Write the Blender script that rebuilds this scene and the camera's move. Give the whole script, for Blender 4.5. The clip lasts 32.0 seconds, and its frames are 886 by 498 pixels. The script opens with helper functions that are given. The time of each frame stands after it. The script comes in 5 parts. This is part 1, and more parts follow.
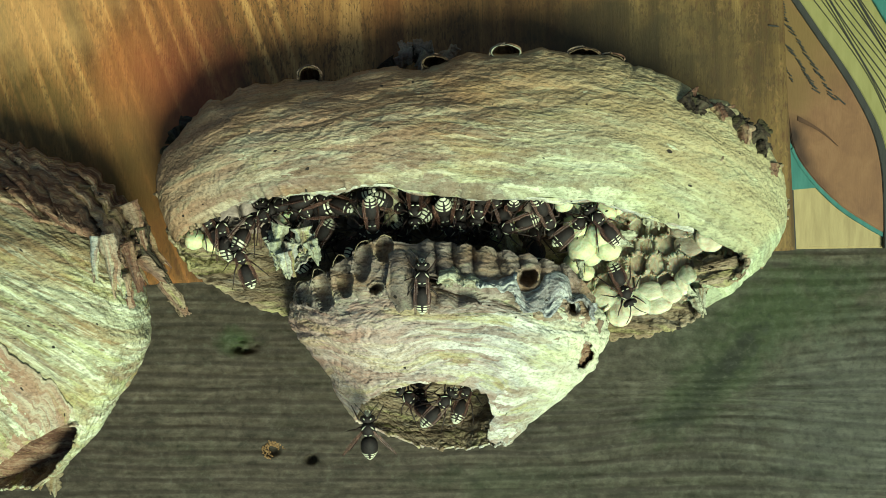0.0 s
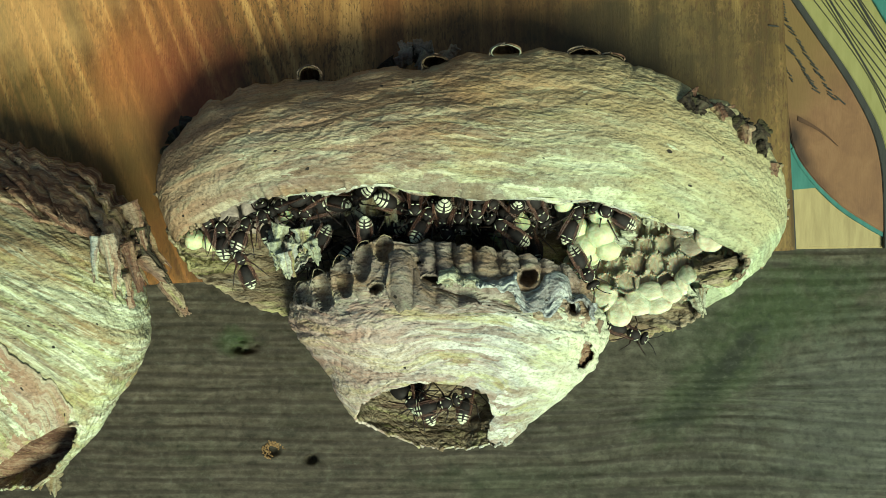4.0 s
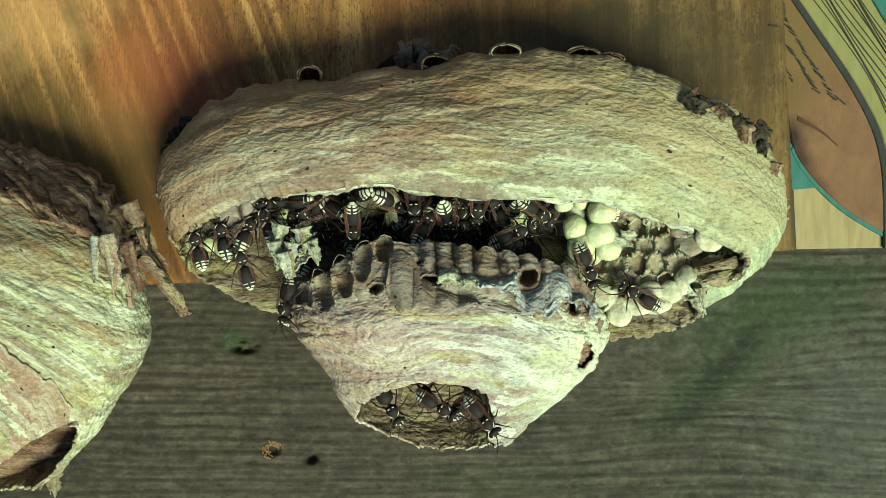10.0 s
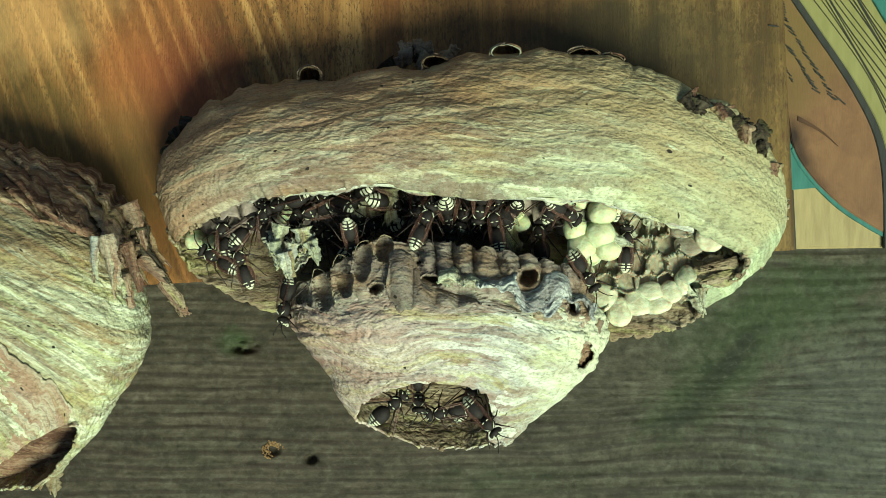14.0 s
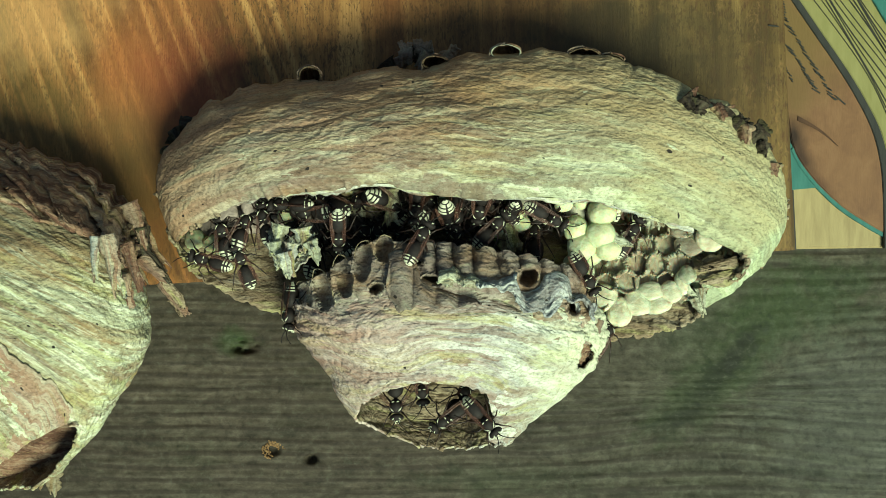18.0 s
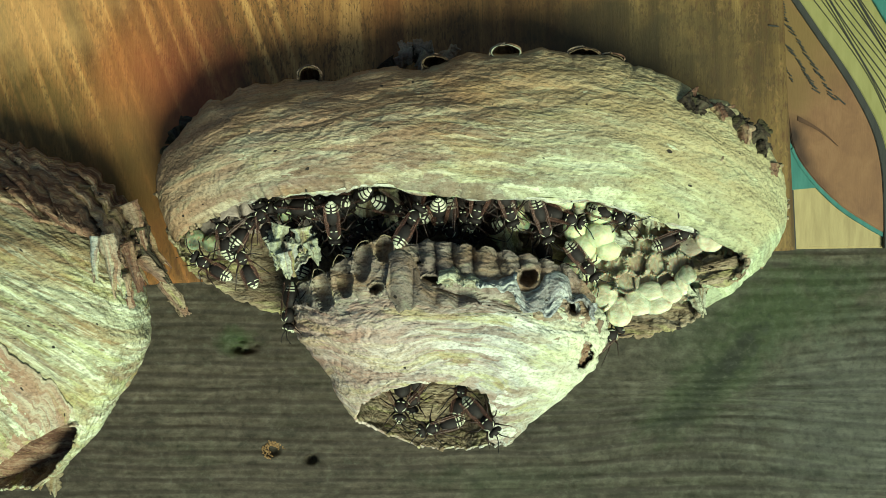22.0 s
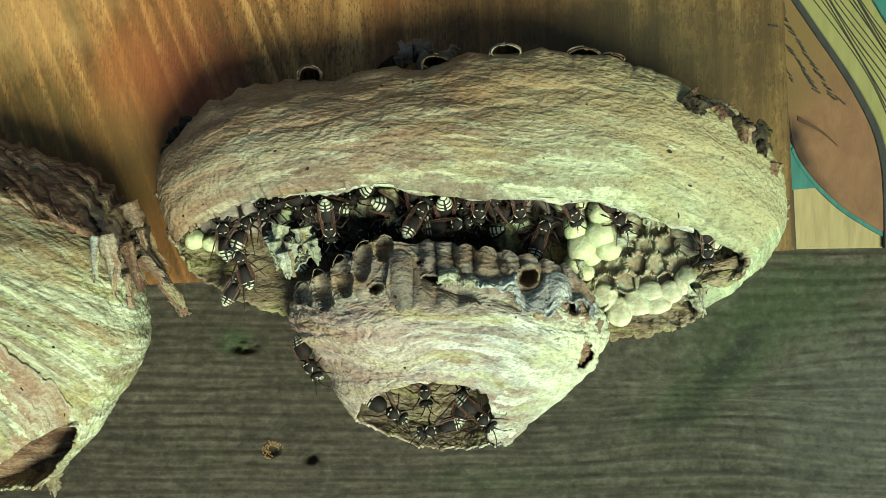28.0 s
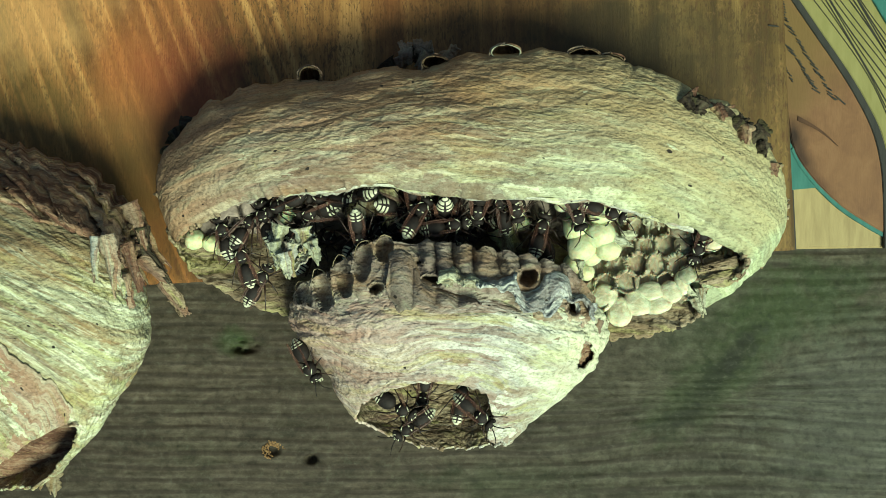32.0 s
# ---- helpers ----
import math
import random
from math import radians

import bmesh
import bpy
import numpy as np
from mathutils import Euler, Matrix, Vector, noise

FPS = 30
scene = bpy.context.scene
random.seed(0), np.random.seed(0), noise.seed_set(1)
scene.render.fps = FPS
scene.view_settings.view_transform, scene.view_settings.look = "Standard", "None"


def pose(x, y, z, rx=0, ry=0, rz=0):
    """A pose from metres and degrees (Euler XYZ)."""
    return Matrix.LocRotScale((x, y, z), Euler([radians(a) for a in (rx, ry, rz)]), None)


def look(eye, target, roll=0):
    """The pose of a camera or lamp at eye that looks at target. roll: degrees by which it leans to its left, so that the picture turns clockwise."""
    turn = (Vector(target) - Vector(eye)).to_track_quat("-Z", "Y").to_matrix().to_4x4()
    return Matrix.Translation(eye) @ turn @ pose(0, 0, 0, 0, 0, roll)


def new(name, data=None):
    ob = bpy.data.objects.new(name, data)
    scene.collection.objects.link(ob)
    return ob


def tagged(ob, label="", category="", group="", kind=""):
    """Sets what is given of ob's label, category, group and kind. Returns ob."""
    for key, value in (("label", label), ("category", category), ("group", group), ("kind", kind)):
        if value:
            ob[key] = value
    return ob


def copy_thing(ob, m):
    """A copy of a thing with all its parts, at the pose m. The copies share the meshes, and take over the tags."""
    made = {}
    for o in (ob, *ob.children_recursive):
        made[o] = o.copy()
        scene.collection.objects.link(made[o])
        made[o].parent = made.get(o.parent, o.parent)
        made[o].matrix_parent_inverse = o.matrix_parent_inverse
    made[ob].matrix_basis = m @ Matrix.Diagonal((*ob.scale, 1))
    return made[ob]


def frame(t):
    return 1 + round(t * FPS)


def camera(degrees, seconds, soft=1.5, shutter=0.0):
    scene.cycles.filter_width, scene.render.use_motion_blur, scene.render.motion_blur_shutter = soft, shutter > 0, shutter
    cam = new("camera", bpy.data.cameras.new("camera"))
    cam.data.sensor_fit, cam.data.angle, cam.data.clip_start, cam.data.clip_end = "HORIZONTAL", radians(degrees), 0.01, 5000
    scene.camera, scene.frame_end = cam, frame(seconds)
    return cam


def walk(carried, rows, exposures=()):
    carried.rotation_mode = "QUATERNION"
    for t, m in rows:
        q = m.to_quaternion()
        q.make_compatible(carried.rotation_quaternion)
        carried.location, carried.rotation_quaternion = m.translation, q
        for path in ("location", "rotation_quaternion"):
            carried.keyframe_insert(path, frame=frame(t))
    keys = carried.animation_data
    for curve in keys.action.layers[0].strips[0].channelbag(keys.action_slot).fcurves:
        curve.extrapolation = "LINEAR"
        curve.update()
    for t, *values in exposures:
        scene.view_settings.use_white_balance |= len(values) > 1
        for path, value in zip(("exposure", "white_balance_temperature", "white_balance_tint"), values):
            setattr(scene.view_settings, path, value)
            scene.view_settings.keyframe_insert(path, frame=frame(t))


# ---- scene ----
cam = camera(45, 32.0, soft=0.5)
EYE = 0.360                      # camera's height over the sign's face
walk(cam, [(0.0, pose(0, 0, EYE)), (32.0, pose(0, 0, EYE))], exposures=[(0.0, 0.40, 6560, -18), (32.0, 0.40, 6560, -18)])

# ---- light ----
SUN = Vector((0.34, -0.53, 0.78)).normalized()
world = bpy.data.worlds.new("world")
scene.world = world
world.use_nodes = True
wn = world.node_tree.nodes
sky = wn.new("ShaderNodeTexSky")
sky.sky_type, sky.sun_disc, sky.dust_density, sky.ozone_density = "NISHITA", False, 2.0, 0.7
sky.sun_elevation, sky.sun_rotation = math.asin(SUN.z), math.atan2(SUN.x, SUN.y)
world.node_tree.links.new(sky.outputs[0], wn["Background"].inputs[0])
wn["Background"].inputs[1].default_value = 0.066
sun = new("sun", bpy.data.lights.new("sun", "SUN"))
sun.data.energy, sun.data.angle, sun.data.color = 4.6, radians(24), (1.0, 0.97, 0.84)
sun.matrix_world = look(SUN * 2, (0, 0, 0))


# ---- small tools ----
def P(px, py, z):
    """Pixel coordinates in the camera's view (1568 across, 882 down), cast onto height z, to metres."""
    k = (EYE - z) * math.tan(radians(22.5)) / 784
    return Vector(((px - 784) * k, (441 - py) * k, z))


def vn(x, y, seed=0):
    """Smooth value noise from -1 to 1 on arrays."""
    x, y = np.asarray(x, float), np.asarray(y, float)
    x, y = np.broadcast_arrays(x, y)
    xi, yi = np.floor(x).astype(np.int64), np.floor(y).astype(np.int64)
    fx, fy = x - xi, y - yi
    fx, fy = fx * fx * (3 - 2 * fx), fy * fy * (3 - 2 * fy)

    def h(a, b):
        n = (a * 374761393 + b * 668265263 + seed * 974711) & 0x7FFFFFFF
        n = ((n ^ (n >> 13)) * 1274126177) & 0x7FFFFFFF
        return ((n ^ (n >> 16)) & 0xFFFF) / 32767.5 - 1
    return (h(xi, yi) * (1 - fx) + h(xi + 1, yi) * fx) * (1 - fy) + (h(xi, yi + 1) * (1 - fx) + h(xi + 1, yi + 1) * fx) * fy


def spline(pts):
    """Catmull-Rom through the points; takes an array of 0..1, gives rows."""
    p = np.array(pts, float)
    n = len(p) - 1

    def f(t):
        t = np.clip(np.asarray(t, float), 0, 1) * n
        i = np.minimum(t.astype(int), n - 1)
        s = (t - i)[..., None]
        a, b, c, d = p[np.maximum(i - 1, 0)], p[i], p[i + 1], p[np.minimum(i + 2, n)]
        return 0.5 * (2 * b + (c - a) * s + (2 * a - 5 * b + 4 * c - d) * s ** 2 + (3 * b - a - 3 * c + d) * s ** 3)
    return f


ORG = {}


def thing(name, at, label, category, group="", kind=""):
    ob = new(name)
    ob.location = at
    ob.empty_display_size = 0.01
    ORG[ob] = Vector(at)
    return tagged(ob, label, category, group, kind)


def link(name, me, material, parent=None, label=""):
    ob = new(name, me)
    if material and not me.materials:
        me.materials.append(material)
    if parent:
        ob.parent = parent
        ORG[ob] = ORG[parent]
    else:
        ORG[ob] = Vector((0, 0, 0))
    return tagged(ob, label)


def smooth(me):
    me.polygons.foreach_set("use_smooth", [True] * len(me.polygons))


def part(name, bm, material, parent=None, label="", shade=True):
    """One mesh object out of a bmesh in world metres, under a thing or a part."""
    o = ORG[parent] if parent else Vector((0, 0, 0))
    bmesh.ops.translate(bm, verts=bm.verts, vec=-o)
    me = bpy.data.meshes.new(name)
    bm.to_mesh(me)
    bm.free()
    if shade:
        smooth(me)
    return link(name, me, material, parent, label)


def sheet(name, X, UV, material, parent=None, label="", thick=0.0, closed=False, inner=None, root=None, gone=None):
    """A grid of points (rows, columns, 3) as one curved sheet of paper, with lengths in UV."""
    nv, nu = X.shape[:2]
    o = np.array(ORG[parent] if parent else (0, 0, 0))
    idx = np.arange(nv * nu).reshape(nv, nu)
    if closed:
        idx = np.concatenate([idx, idx[:, :1]], 1)
        UV = np.concatenate([UV, np.stack([2 * UV[:, -1, 0] - UV[:, -2, 0], UV[:, 0, 1]], -1)[:, None]], 1)
    f = np.stack([idx[:-1, :-1], idx[1:, :-1], idx[1:, 1:], idx[:-1, 1:]], -1).reshape(-1, 4)
    uvs = np.stack([UV[:-1, :-1], UV[1:, :-1], UV[1:, 1:], UV[:-1, 1:]], 2).reshape(-1, 2)
    keep = np.ones(len(f), bool) if gone is None else ~gone.reshape(-1)[f].any(1)        # torn-out parts
    f, uvs = f[keep], uvs.reshape(-1, 4, 2)[keep].reshape(-1, 2)
    me = bpy.data.meshes.new(name)
    me.from_pydata((X.reshape(-1, 3) - o).tolist(), [], f.tolist())
    me.uv_layers.new(name="UVMap").data.foreach_set("uv", uvs.ravel())
    if root is not None:                     # lengths from the rim, beside the grain
        if closed:
            root = np.concatenate([root, root[:, :1]], 1)
        r = np.stack([root[:-1, :-1], root[1:, :-1], root[1:, 1:], root[:-1, 1:]], 2).reshape(-1, 4, 2)[keep].reshape(-1, 2)
        me.uv_layers.new(name="Root").data.foreach_set("uv", r.ravel())
    smooth(me)
    ob = link(name, me, material, parent, label)
    if thick:
        m = ob.modifiers.new("thickness", "SOLIDIFY")
        m.thickness, m.offset = thick, -1
        if inner:
            me.materials.append(inner)
            m.material_offset = 1
    return ob


def normals(X):
    du, dv = np.gradient(X, axis=1), np.gradient(X, axis=0)
    n = np.cross(du, dv)
    return n / (np.linalg.norm(n, axis=2, keepdims=True) + 1e-12)


def lay(px, py, z):
    """P() for arrays."""
    k = (EYE - z) * math.tan(radians(22.5)) / 784
    return np.stack(np.broadcast_arrays((px - 784) * k, (441 - py) * k, z), -1)


def lengths(X):
    """Running lengths along both ways of a grid, for its paper's grain."""
    m = X.shape[0] // 2
    u = np.cumsum(np.linalg.norm(np.diff(X[m], axis=0, prepend=X[m][:1]), axis=1))
    v = np.cumsum(np.linalg.norm(np.diff(X, axis=0, prepend=X[:1]), axis=2), axis=0)
    return np.stack([np.broadcast_to(u, v.shape), v], -1)


def crumple(X, UV, amp=0.0006, seed=0, bands=1.0, fine=1.0, lumps=1.0):
    """Paper relief: overlapping ledges along the grain, dents, crinkles and fibres."""
    U, V = UV[..., 0], UV[..., 1]
    w = V + 0.004 * vn(U * 22, V * 60, seed + 3) + 0.0012 * vn(U * 90, V * 200, seed + 4)
    w = w + 0.005 * vn(U * 9, V * 25, seed + 21)
    ph = w / 0.0062
    cell = np.floor(ph)
    saw = (ph - cell) ** 2.2
    d = bands * amp * 0.8 * (saw - 0.3) * np.clip(1.1 * vn(U * 55, cell * 3.7, seed + 9), 0, 1.0)
    d += amp * 1.25 * vn(U * 40, V * 70, seed) + lumps * amp * 1.3 * vn(U * 100, V * 190, seed + 31)
    for fu, fv, k in ((150, 330, 0.9), (290, 560, 1.4), (560, 1000, 1.3)):        # crinkles with sharp valleys
        a, b = U + 0.0022 * vn(U * 130, V * 260, seed + 41), V + 0.0012 * vn(U * 110, V * 240, seed + 43)
        d += fine * amp * k * (np.abs(vn(a * fu, b * fv, seed + fu)) - 0.35) * (0.75 + 0.5 * vn(U * 35, V * 70, seed + 42))
    return X + normals(X) * d[..., None]


# ---- materials ----
class Mat:
    def __init__(self, name, rough=0.7, metal=0.0):
        self.m = bpy.data.materials.new(name)
        self.m.use_nodes = True
        self.nt = self.m.node_tree
        self.b = self.nt.nodes["Principled BSDF"]
        self.b.inputs["Roughness"].default_value = rough
        self.b.inputs["Metallic"].default_value = metal
        self.b.inputs["Specular IOR Level"].default_value = 0.25

    def node(self, kind, **props):
        n = self.nt.nodes.new("ShaderNode" + kind)
        for k, v in props.items():
            n.inputs[k.replace("_", " ")].default_value = v
        return n

    def wire(self, a, b):
        self.nt.links.new(a, b)

    def coords(self, which, scale=(1, 1, 1), turn=(0, 0, 0)):
        t = self.nt.nodes.new("ShaderNodeTexCoord")
        mp = self.nt.nodes.new("ShaderNodeMapping")
        mp.inputs["Scale"].default_value = scale
        mp.inputs["Rotation"].default_value = turn
        self.wire(t.outputs[which], mp.inputs[0])
        return mp.outputs[0]

    def noise(self, vec, scale=1.0, detail=4.0, rough=0.6, warp=0.0):
        n = self.node("TexNoise", Scale=scale, Detail=detail, Roughness=rough, Distortion=warp)
        self.wire(vec, n.inputs["Vector"])
        return n.outputs["Fac"]

    def ramp(self, fac, stops):
        r = self.nt.nodes.new("ShaderNodeValToRGB")
        e = r.color_ramp.elements
        while len(e) < len(stops):
            e.new(0.5)
        for el, (p, c) in zip(e, stops):
            el.position = p
            el.color = (*c, 1) if len(c) == 3 else c
        self.wire(fac, r.inputs[0])
        return r.outputs[0]

    def crease(self, fac, gain=2.0):
        """Valleys along the half level of a noise: 0 in the crease, rising beside it."""
        a = self.nt.nodes.new("ShaderNodeMath")
        a.operation = "SUBTRACT"
        self.wire(fac, a.inputs[0])
        a.inputs[1].default_value = 0.5
        b = self.nt.nodes.new("ShaderNodeMath")
        b.operation = "ABSOLUTE"
        self.wire(a.outputs[0], b.inputs[0])
        c = self.nt.nodes.new("ShaderNodeMath")
        c.operation = "MULTIPLY"
        c.use_clamp = True
        self.wire(b.outputs[0], c.inputs[0])
        c.inputs[1].default_value = gain
        return c.outputs[0]

    def mix(self, fac, a, b, blend="MIX"):
        n = self.nt.nodes.new("ShaderNodeMix")
        n.data_type, n.blend_type = "RGBA", blend
        for v, s in ((fac, n.inputs[0]), (a, n.inputs[6]), (b, n.inputs[7])):
            if isinstance(v, (int, float)):
                s.default_value = v
            elif isinstance(v, tuple):
                s.default_value = (*v, 1)
            else:
                self.wire(v, s)
        return n.outputs[2]

    def stain(self, at, size, turn=0.0, ragged=0.5, grain=30.0, edge=0.55):
        """One blot with ragged borders: 1 within, 0 outside."""
        t = self.nt.nodes.new("ShaderNodeTexCoord")
        mp = self.nt.nodes.new("ShaderNodeMapping")
        mp.vector_type = "TEXTURE"
        mp.inputs["Location"].default_value = (*at, 0)
        mp.inputs["Rotation"].default_value = (0, 0, radians(turn))
        mp.inputs["Scale"].default_value = (*size, 1000)
        self.wire(t.outputs["Object"], mp.inputs[0])
        ln = self.nt.nodes.new("ShaderNodeVectorMath")
        ln.operation = "LENGTH"
        self.wire(mp.outputs[0], ln.inputs[0])
        n = self.noise(self.coords("Object", (grain, grain, grain)), 1, 4, 0.6)
        ad = self.nt.nodes.new("ShaderNodeMath")
        ad.operation = "MULTIPLY_ADD"
        self.wire(n, ad.inputs[0])
        ad.inputs[1].default_value = ragged * 2
        self.wire(ln.outputs["Value"], ad.inputs[2])
        off = self.nt.nodes.new("ShaderNodeMath")
        off.operation = "SUBTRACT"
        self.wire(ad.outputs[0], off.inputs[0])
        off.inputs[1].default_value = ragged
        return self.ramp(off.outputs[0], [(min(0.9, edge), (1, 1, 1)), (1.0, (0, 0, 0))])

    def colour(self, c):
        if isinstance(c, tuple):
            self.b.inputs["Base Color"].default_value = (*c, 1)
        else:
            self.wire(c, self.b.inputs["Base Color"])

    def bump(self, *heights, strength=0.5, dist=0.0005):
        last = None
        for i, h in enumerate(heights):
            n = self.node("Bump", Strength=strength, Distance=dist[i] if isinstance(dist, tuple) else dist)
            self.wire(h, n.inputs["Height"])
            if last:
                self.wire(last, n.inputs["Normal"])
            last = n.outputs[0]
        self.wire(last, self.b.inputs["Normal"])


def paper(name, tones, flecks=0.5, crest=None, tint=0.5, ends=None, sun_tint=None):
    """Chewed-wood paper: overlapping strips of different fibre colours, crinkled and grainy all over."""
    m = Mat(name, 0.92)
    sway = m.node("TexNoise", Scale=1.0, Detail=4.0, Roughness=0.6)
    m.wire(m.coords("UV", (70, 170, 1)), sway.inputs["Vector"])

    def strips(sx, sy, lift):
        add = m.nt.nodes.new("ShaderNodeVectorMath")
        add.operation = "MULTIPLY_ADD"
        m.wire(sway.outputs["Color"], add.inputs[0])
        add.inputs[1].default_value = (0.9, 2.4, 0)
        m.wire(m.coords("UV", (sx, sy, 1)), add.inputs[2])
        vo = m.node("TexVoronoi", Scale=1.0)
        m.wire(add.outputs[0], vo.inputs["Vector"])
        one = m.nt.nodes.new("ShaderNodeSeparateXYZ")
        m.wire(vo.outputs["Color"], one.inputs[0])
        return one.outputs[lift]
    broad, thin = strips(44, 400, 0), strips(120, 900, 1)
    patch = m.noise(m.coords("UV", (13, 45, 1)), 1, 4, 0.6, 0.6)
    band = m.noise(m.coords("UV", (34, 270, 1)), 1, 6, 0.68, 0.9)
    pale = m.noise(m.coords("UV", (36, 300, 3)), 1, 6, 0.68, 0.9)
    lump = m.noise(m.coords("Object", (230, 400, 300)), 1, 3, 0.6, 0.0)
    crink = m.noise(m.coords("Object", (480, 820, 640)), 1, 3, 0.6, 0.0)
    tones = [tuple(0.54 * a for a in t) for t in tones]
    n = len(tones)

    def blend(a, k, b):
        q = m.nt.nodes.new("ShaderNodeMath")
        q.operation = "MULTIPLY_ADD"
        m.wire(a, q.inputs[0])
        q.inputs[1].default_value = k
        m.wire(b, q.inputs[2])
        return q.outputs[0]
    fac = blend(thin, 0.14, blend(broad, 0.30, band))
    c = m.ramp(fac, [(0.54 + 0.36 * i / (n - 1), t) for i, t in enumerate(tones)])
    c = m.mix(m.ramp(patch, [(0.28, (flecks, flecks, flecks)), (0.46, (0, 0, 0))]), c, tones[0])
    c = m.mix(m.ramp(blend(broad, 0.10, pale), [(0.615, (0, 0, 0)), (0.66, (0.85, 0.85, 0.85))]), c, tones[-1])
    hue = blend(thin, 0.10, m.noise(m.coords("UV", (26, 190, 5)), 1, 4, 0.6, 0.6))
    c = m.mix(m.ramp(hue, [(0.58, (0, 0, 0)), (0.68, (0.8, 0.8, 0.8))]), c, m.mix(tint, c, (0.36, 0.385, 0.115)))
    c = m.mix(m.ramp(hue, [(0.38, (0.6, 0.6, 0.6)), (0.48, (0, 0, 0))]), c, m.mix(tint, c, (0.25, 0.28, 0.26)))
    # crinkle tops paled in the colour, like lit ridges
    c = m.mix(m.ramp(crink, [(0.56, (0, 0, 0)), (0.70, (0.5, 0.5, 0.5))]), c, tones[-1])
    t = m.nt.nodes.new("ShaderNodeUVMap")
    t.uv_map = "Root"
    sep = m.nt.nodes.new("ShaderNodeSeparateXYZ")
    m.wire(t.outputs[0], sep.inputs[0])
    for axis, tinge in ((1, crest), (0, ends)):    # old brown layers near the root; at one end the light's warm cast, painted
        if tinge:
            v0, v1, brown, wander = tinge
            brown = tuple(0.55 * a for a in brown)
            c = m.mix(m.ramp(blend(patch if axis else band, wander, sep.outputs[axis]), [(v0, (0.9, 0.9, 0.9)), (v1, (0, 0, 0))]), c, m.mix(0.15 if axis else 0.40, brown, c))
    if crest:                                # ragged brown and grey-green scraps, scuffed cream flakes, rusty patches
        scrap = m.noise(m.coords("UV", (46, 170, 13)), 1, 9, 0.76, 0.7)
        c = m.mix(m.ramp(scrap, [(0.39, (0.75, 0.75, 0.75)), (0.48, (0, 0, 0))]), c, m.mix(0.72, c, (0.125, 0.082, 0.046)))
        c = m.mix(m.ramp(scrap, [(0.52, (0, 0, 0)), (0.62, (0.7, 0.7, 0.7))]), c, m.mix(0.55, c, (0.29, 0.325, 0.215)))
        flake = m.noise(m.coords("UV", (60, 190, 7)), 1, 5, 0.7, 0.4)
        c = m.mix(m.ramp(flake, [(0.66, (0, 0, 0)), (0.69, (0.75, 0.75, 0.75))]), c, tones[-1])
        rust = m.noise(m.coords("UV", (24, 70, 11)), 1, 4, 0.65, 0.5)
        c = m.mix(m.ramp(rust, [(0.50, (0, 0, 0)), (0.62, (0.65, 0.65, 0.65))]), c, m.mix(0.5, c, (0.30, 0.17, 0.055)))
    if sun_tint:                                # yellow-green sunlight on the far end, painted into the paper
        u0, u1, lime, k = sun_tint
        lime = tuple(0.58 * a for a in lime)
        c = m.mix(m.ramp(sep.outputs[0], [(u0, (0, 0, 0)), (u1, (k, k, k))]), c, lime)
    # shade of the crinkle hollows, put into the colour besides the bump
    c = m.mix(m.ramp(crink, [(0.34, (0.75, 0.75, 0.75)), (0.46, (0, 0, 0))]), c, m.mix(0.5, c, (0.07, 0.055, 0.035)))
    grit = m.noise(m.coords("Object", (900, 1300, 1100)), 1, 4, 0.75)
    c = m.mix(1.0, c, m.ramp(grit, [(0.34, (0.62, 0.60, 0.58)), (0.50, (1, 1, 1)), (0.66, (1.0, 1.0, 1.0))]), "MULTIPLY")
    spot = m.noise(m.coords("UV", (300, 420, 1)), 1, 1, 0.3)
    c = m.mix(m.ramp(spot, [(0.765, (0, 0, 0)), (0.785, (1, 1, 1))]), c, (0.025, 0.02, 0.016))
    m.colour(c)
    m.bump(broad, lump, crink, strength=0.9, dist=(0.0004, 0.0009, 0.0008))
    return m.m


# warm left end and yellow-green right end are the light's tints, painted in
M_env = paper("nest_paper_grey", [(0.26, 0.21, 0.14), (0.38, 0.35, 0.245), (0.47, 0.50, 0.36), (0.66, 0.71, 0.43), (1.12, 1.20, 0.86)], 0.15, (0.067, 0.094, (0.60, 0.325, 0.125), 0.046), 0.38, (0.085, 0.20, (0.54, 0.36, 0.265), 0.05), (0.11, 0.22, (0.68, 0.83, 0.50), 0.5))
M_cone = paper("nest_paper_pale", [(0.37, 0.265, 0.19), (0.55, 0.485, 0.37), (0.58, 0.61, 0.55), (0.78, 0.78, 0.47), (0.96, 0.99, 0.82)], 0.35, None, 0.6)
# cone's pinkish left and sun-bright right flanks are painted into its colour
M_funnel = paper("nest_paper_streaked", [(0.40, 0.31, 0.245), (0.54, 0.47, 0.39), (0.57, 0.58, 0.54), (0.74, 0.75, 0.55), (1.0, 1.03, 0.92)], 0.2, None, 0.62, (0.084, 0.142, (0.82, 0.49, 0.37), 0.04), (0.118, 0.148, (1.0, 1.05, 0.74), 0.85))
M_left = paper("nest_paper_buff", [(0.42, 0.335, 0.20), (0.53, 0.485, 0.29), (0.58, 0.61, 0.40), (0.76, 0.775, 0.48), (1.06, 1.12, 0.82)], 0.3, (0.012, 0.024, (0.25, 0.16, 0.085), 0.014), 0.5)
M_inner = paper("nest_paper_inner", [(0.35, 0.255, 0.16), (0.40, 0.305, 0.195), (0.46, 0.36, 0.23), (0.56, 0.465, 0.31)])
M_torn = paper("nest_paper_brown", [(0.16, 0.078, 0.050), (0.32, 0.18, 0.115), (0.44, 0.285, 0.18), (0.56, 0.42, 0.285)], 0.5, None, 0.2)
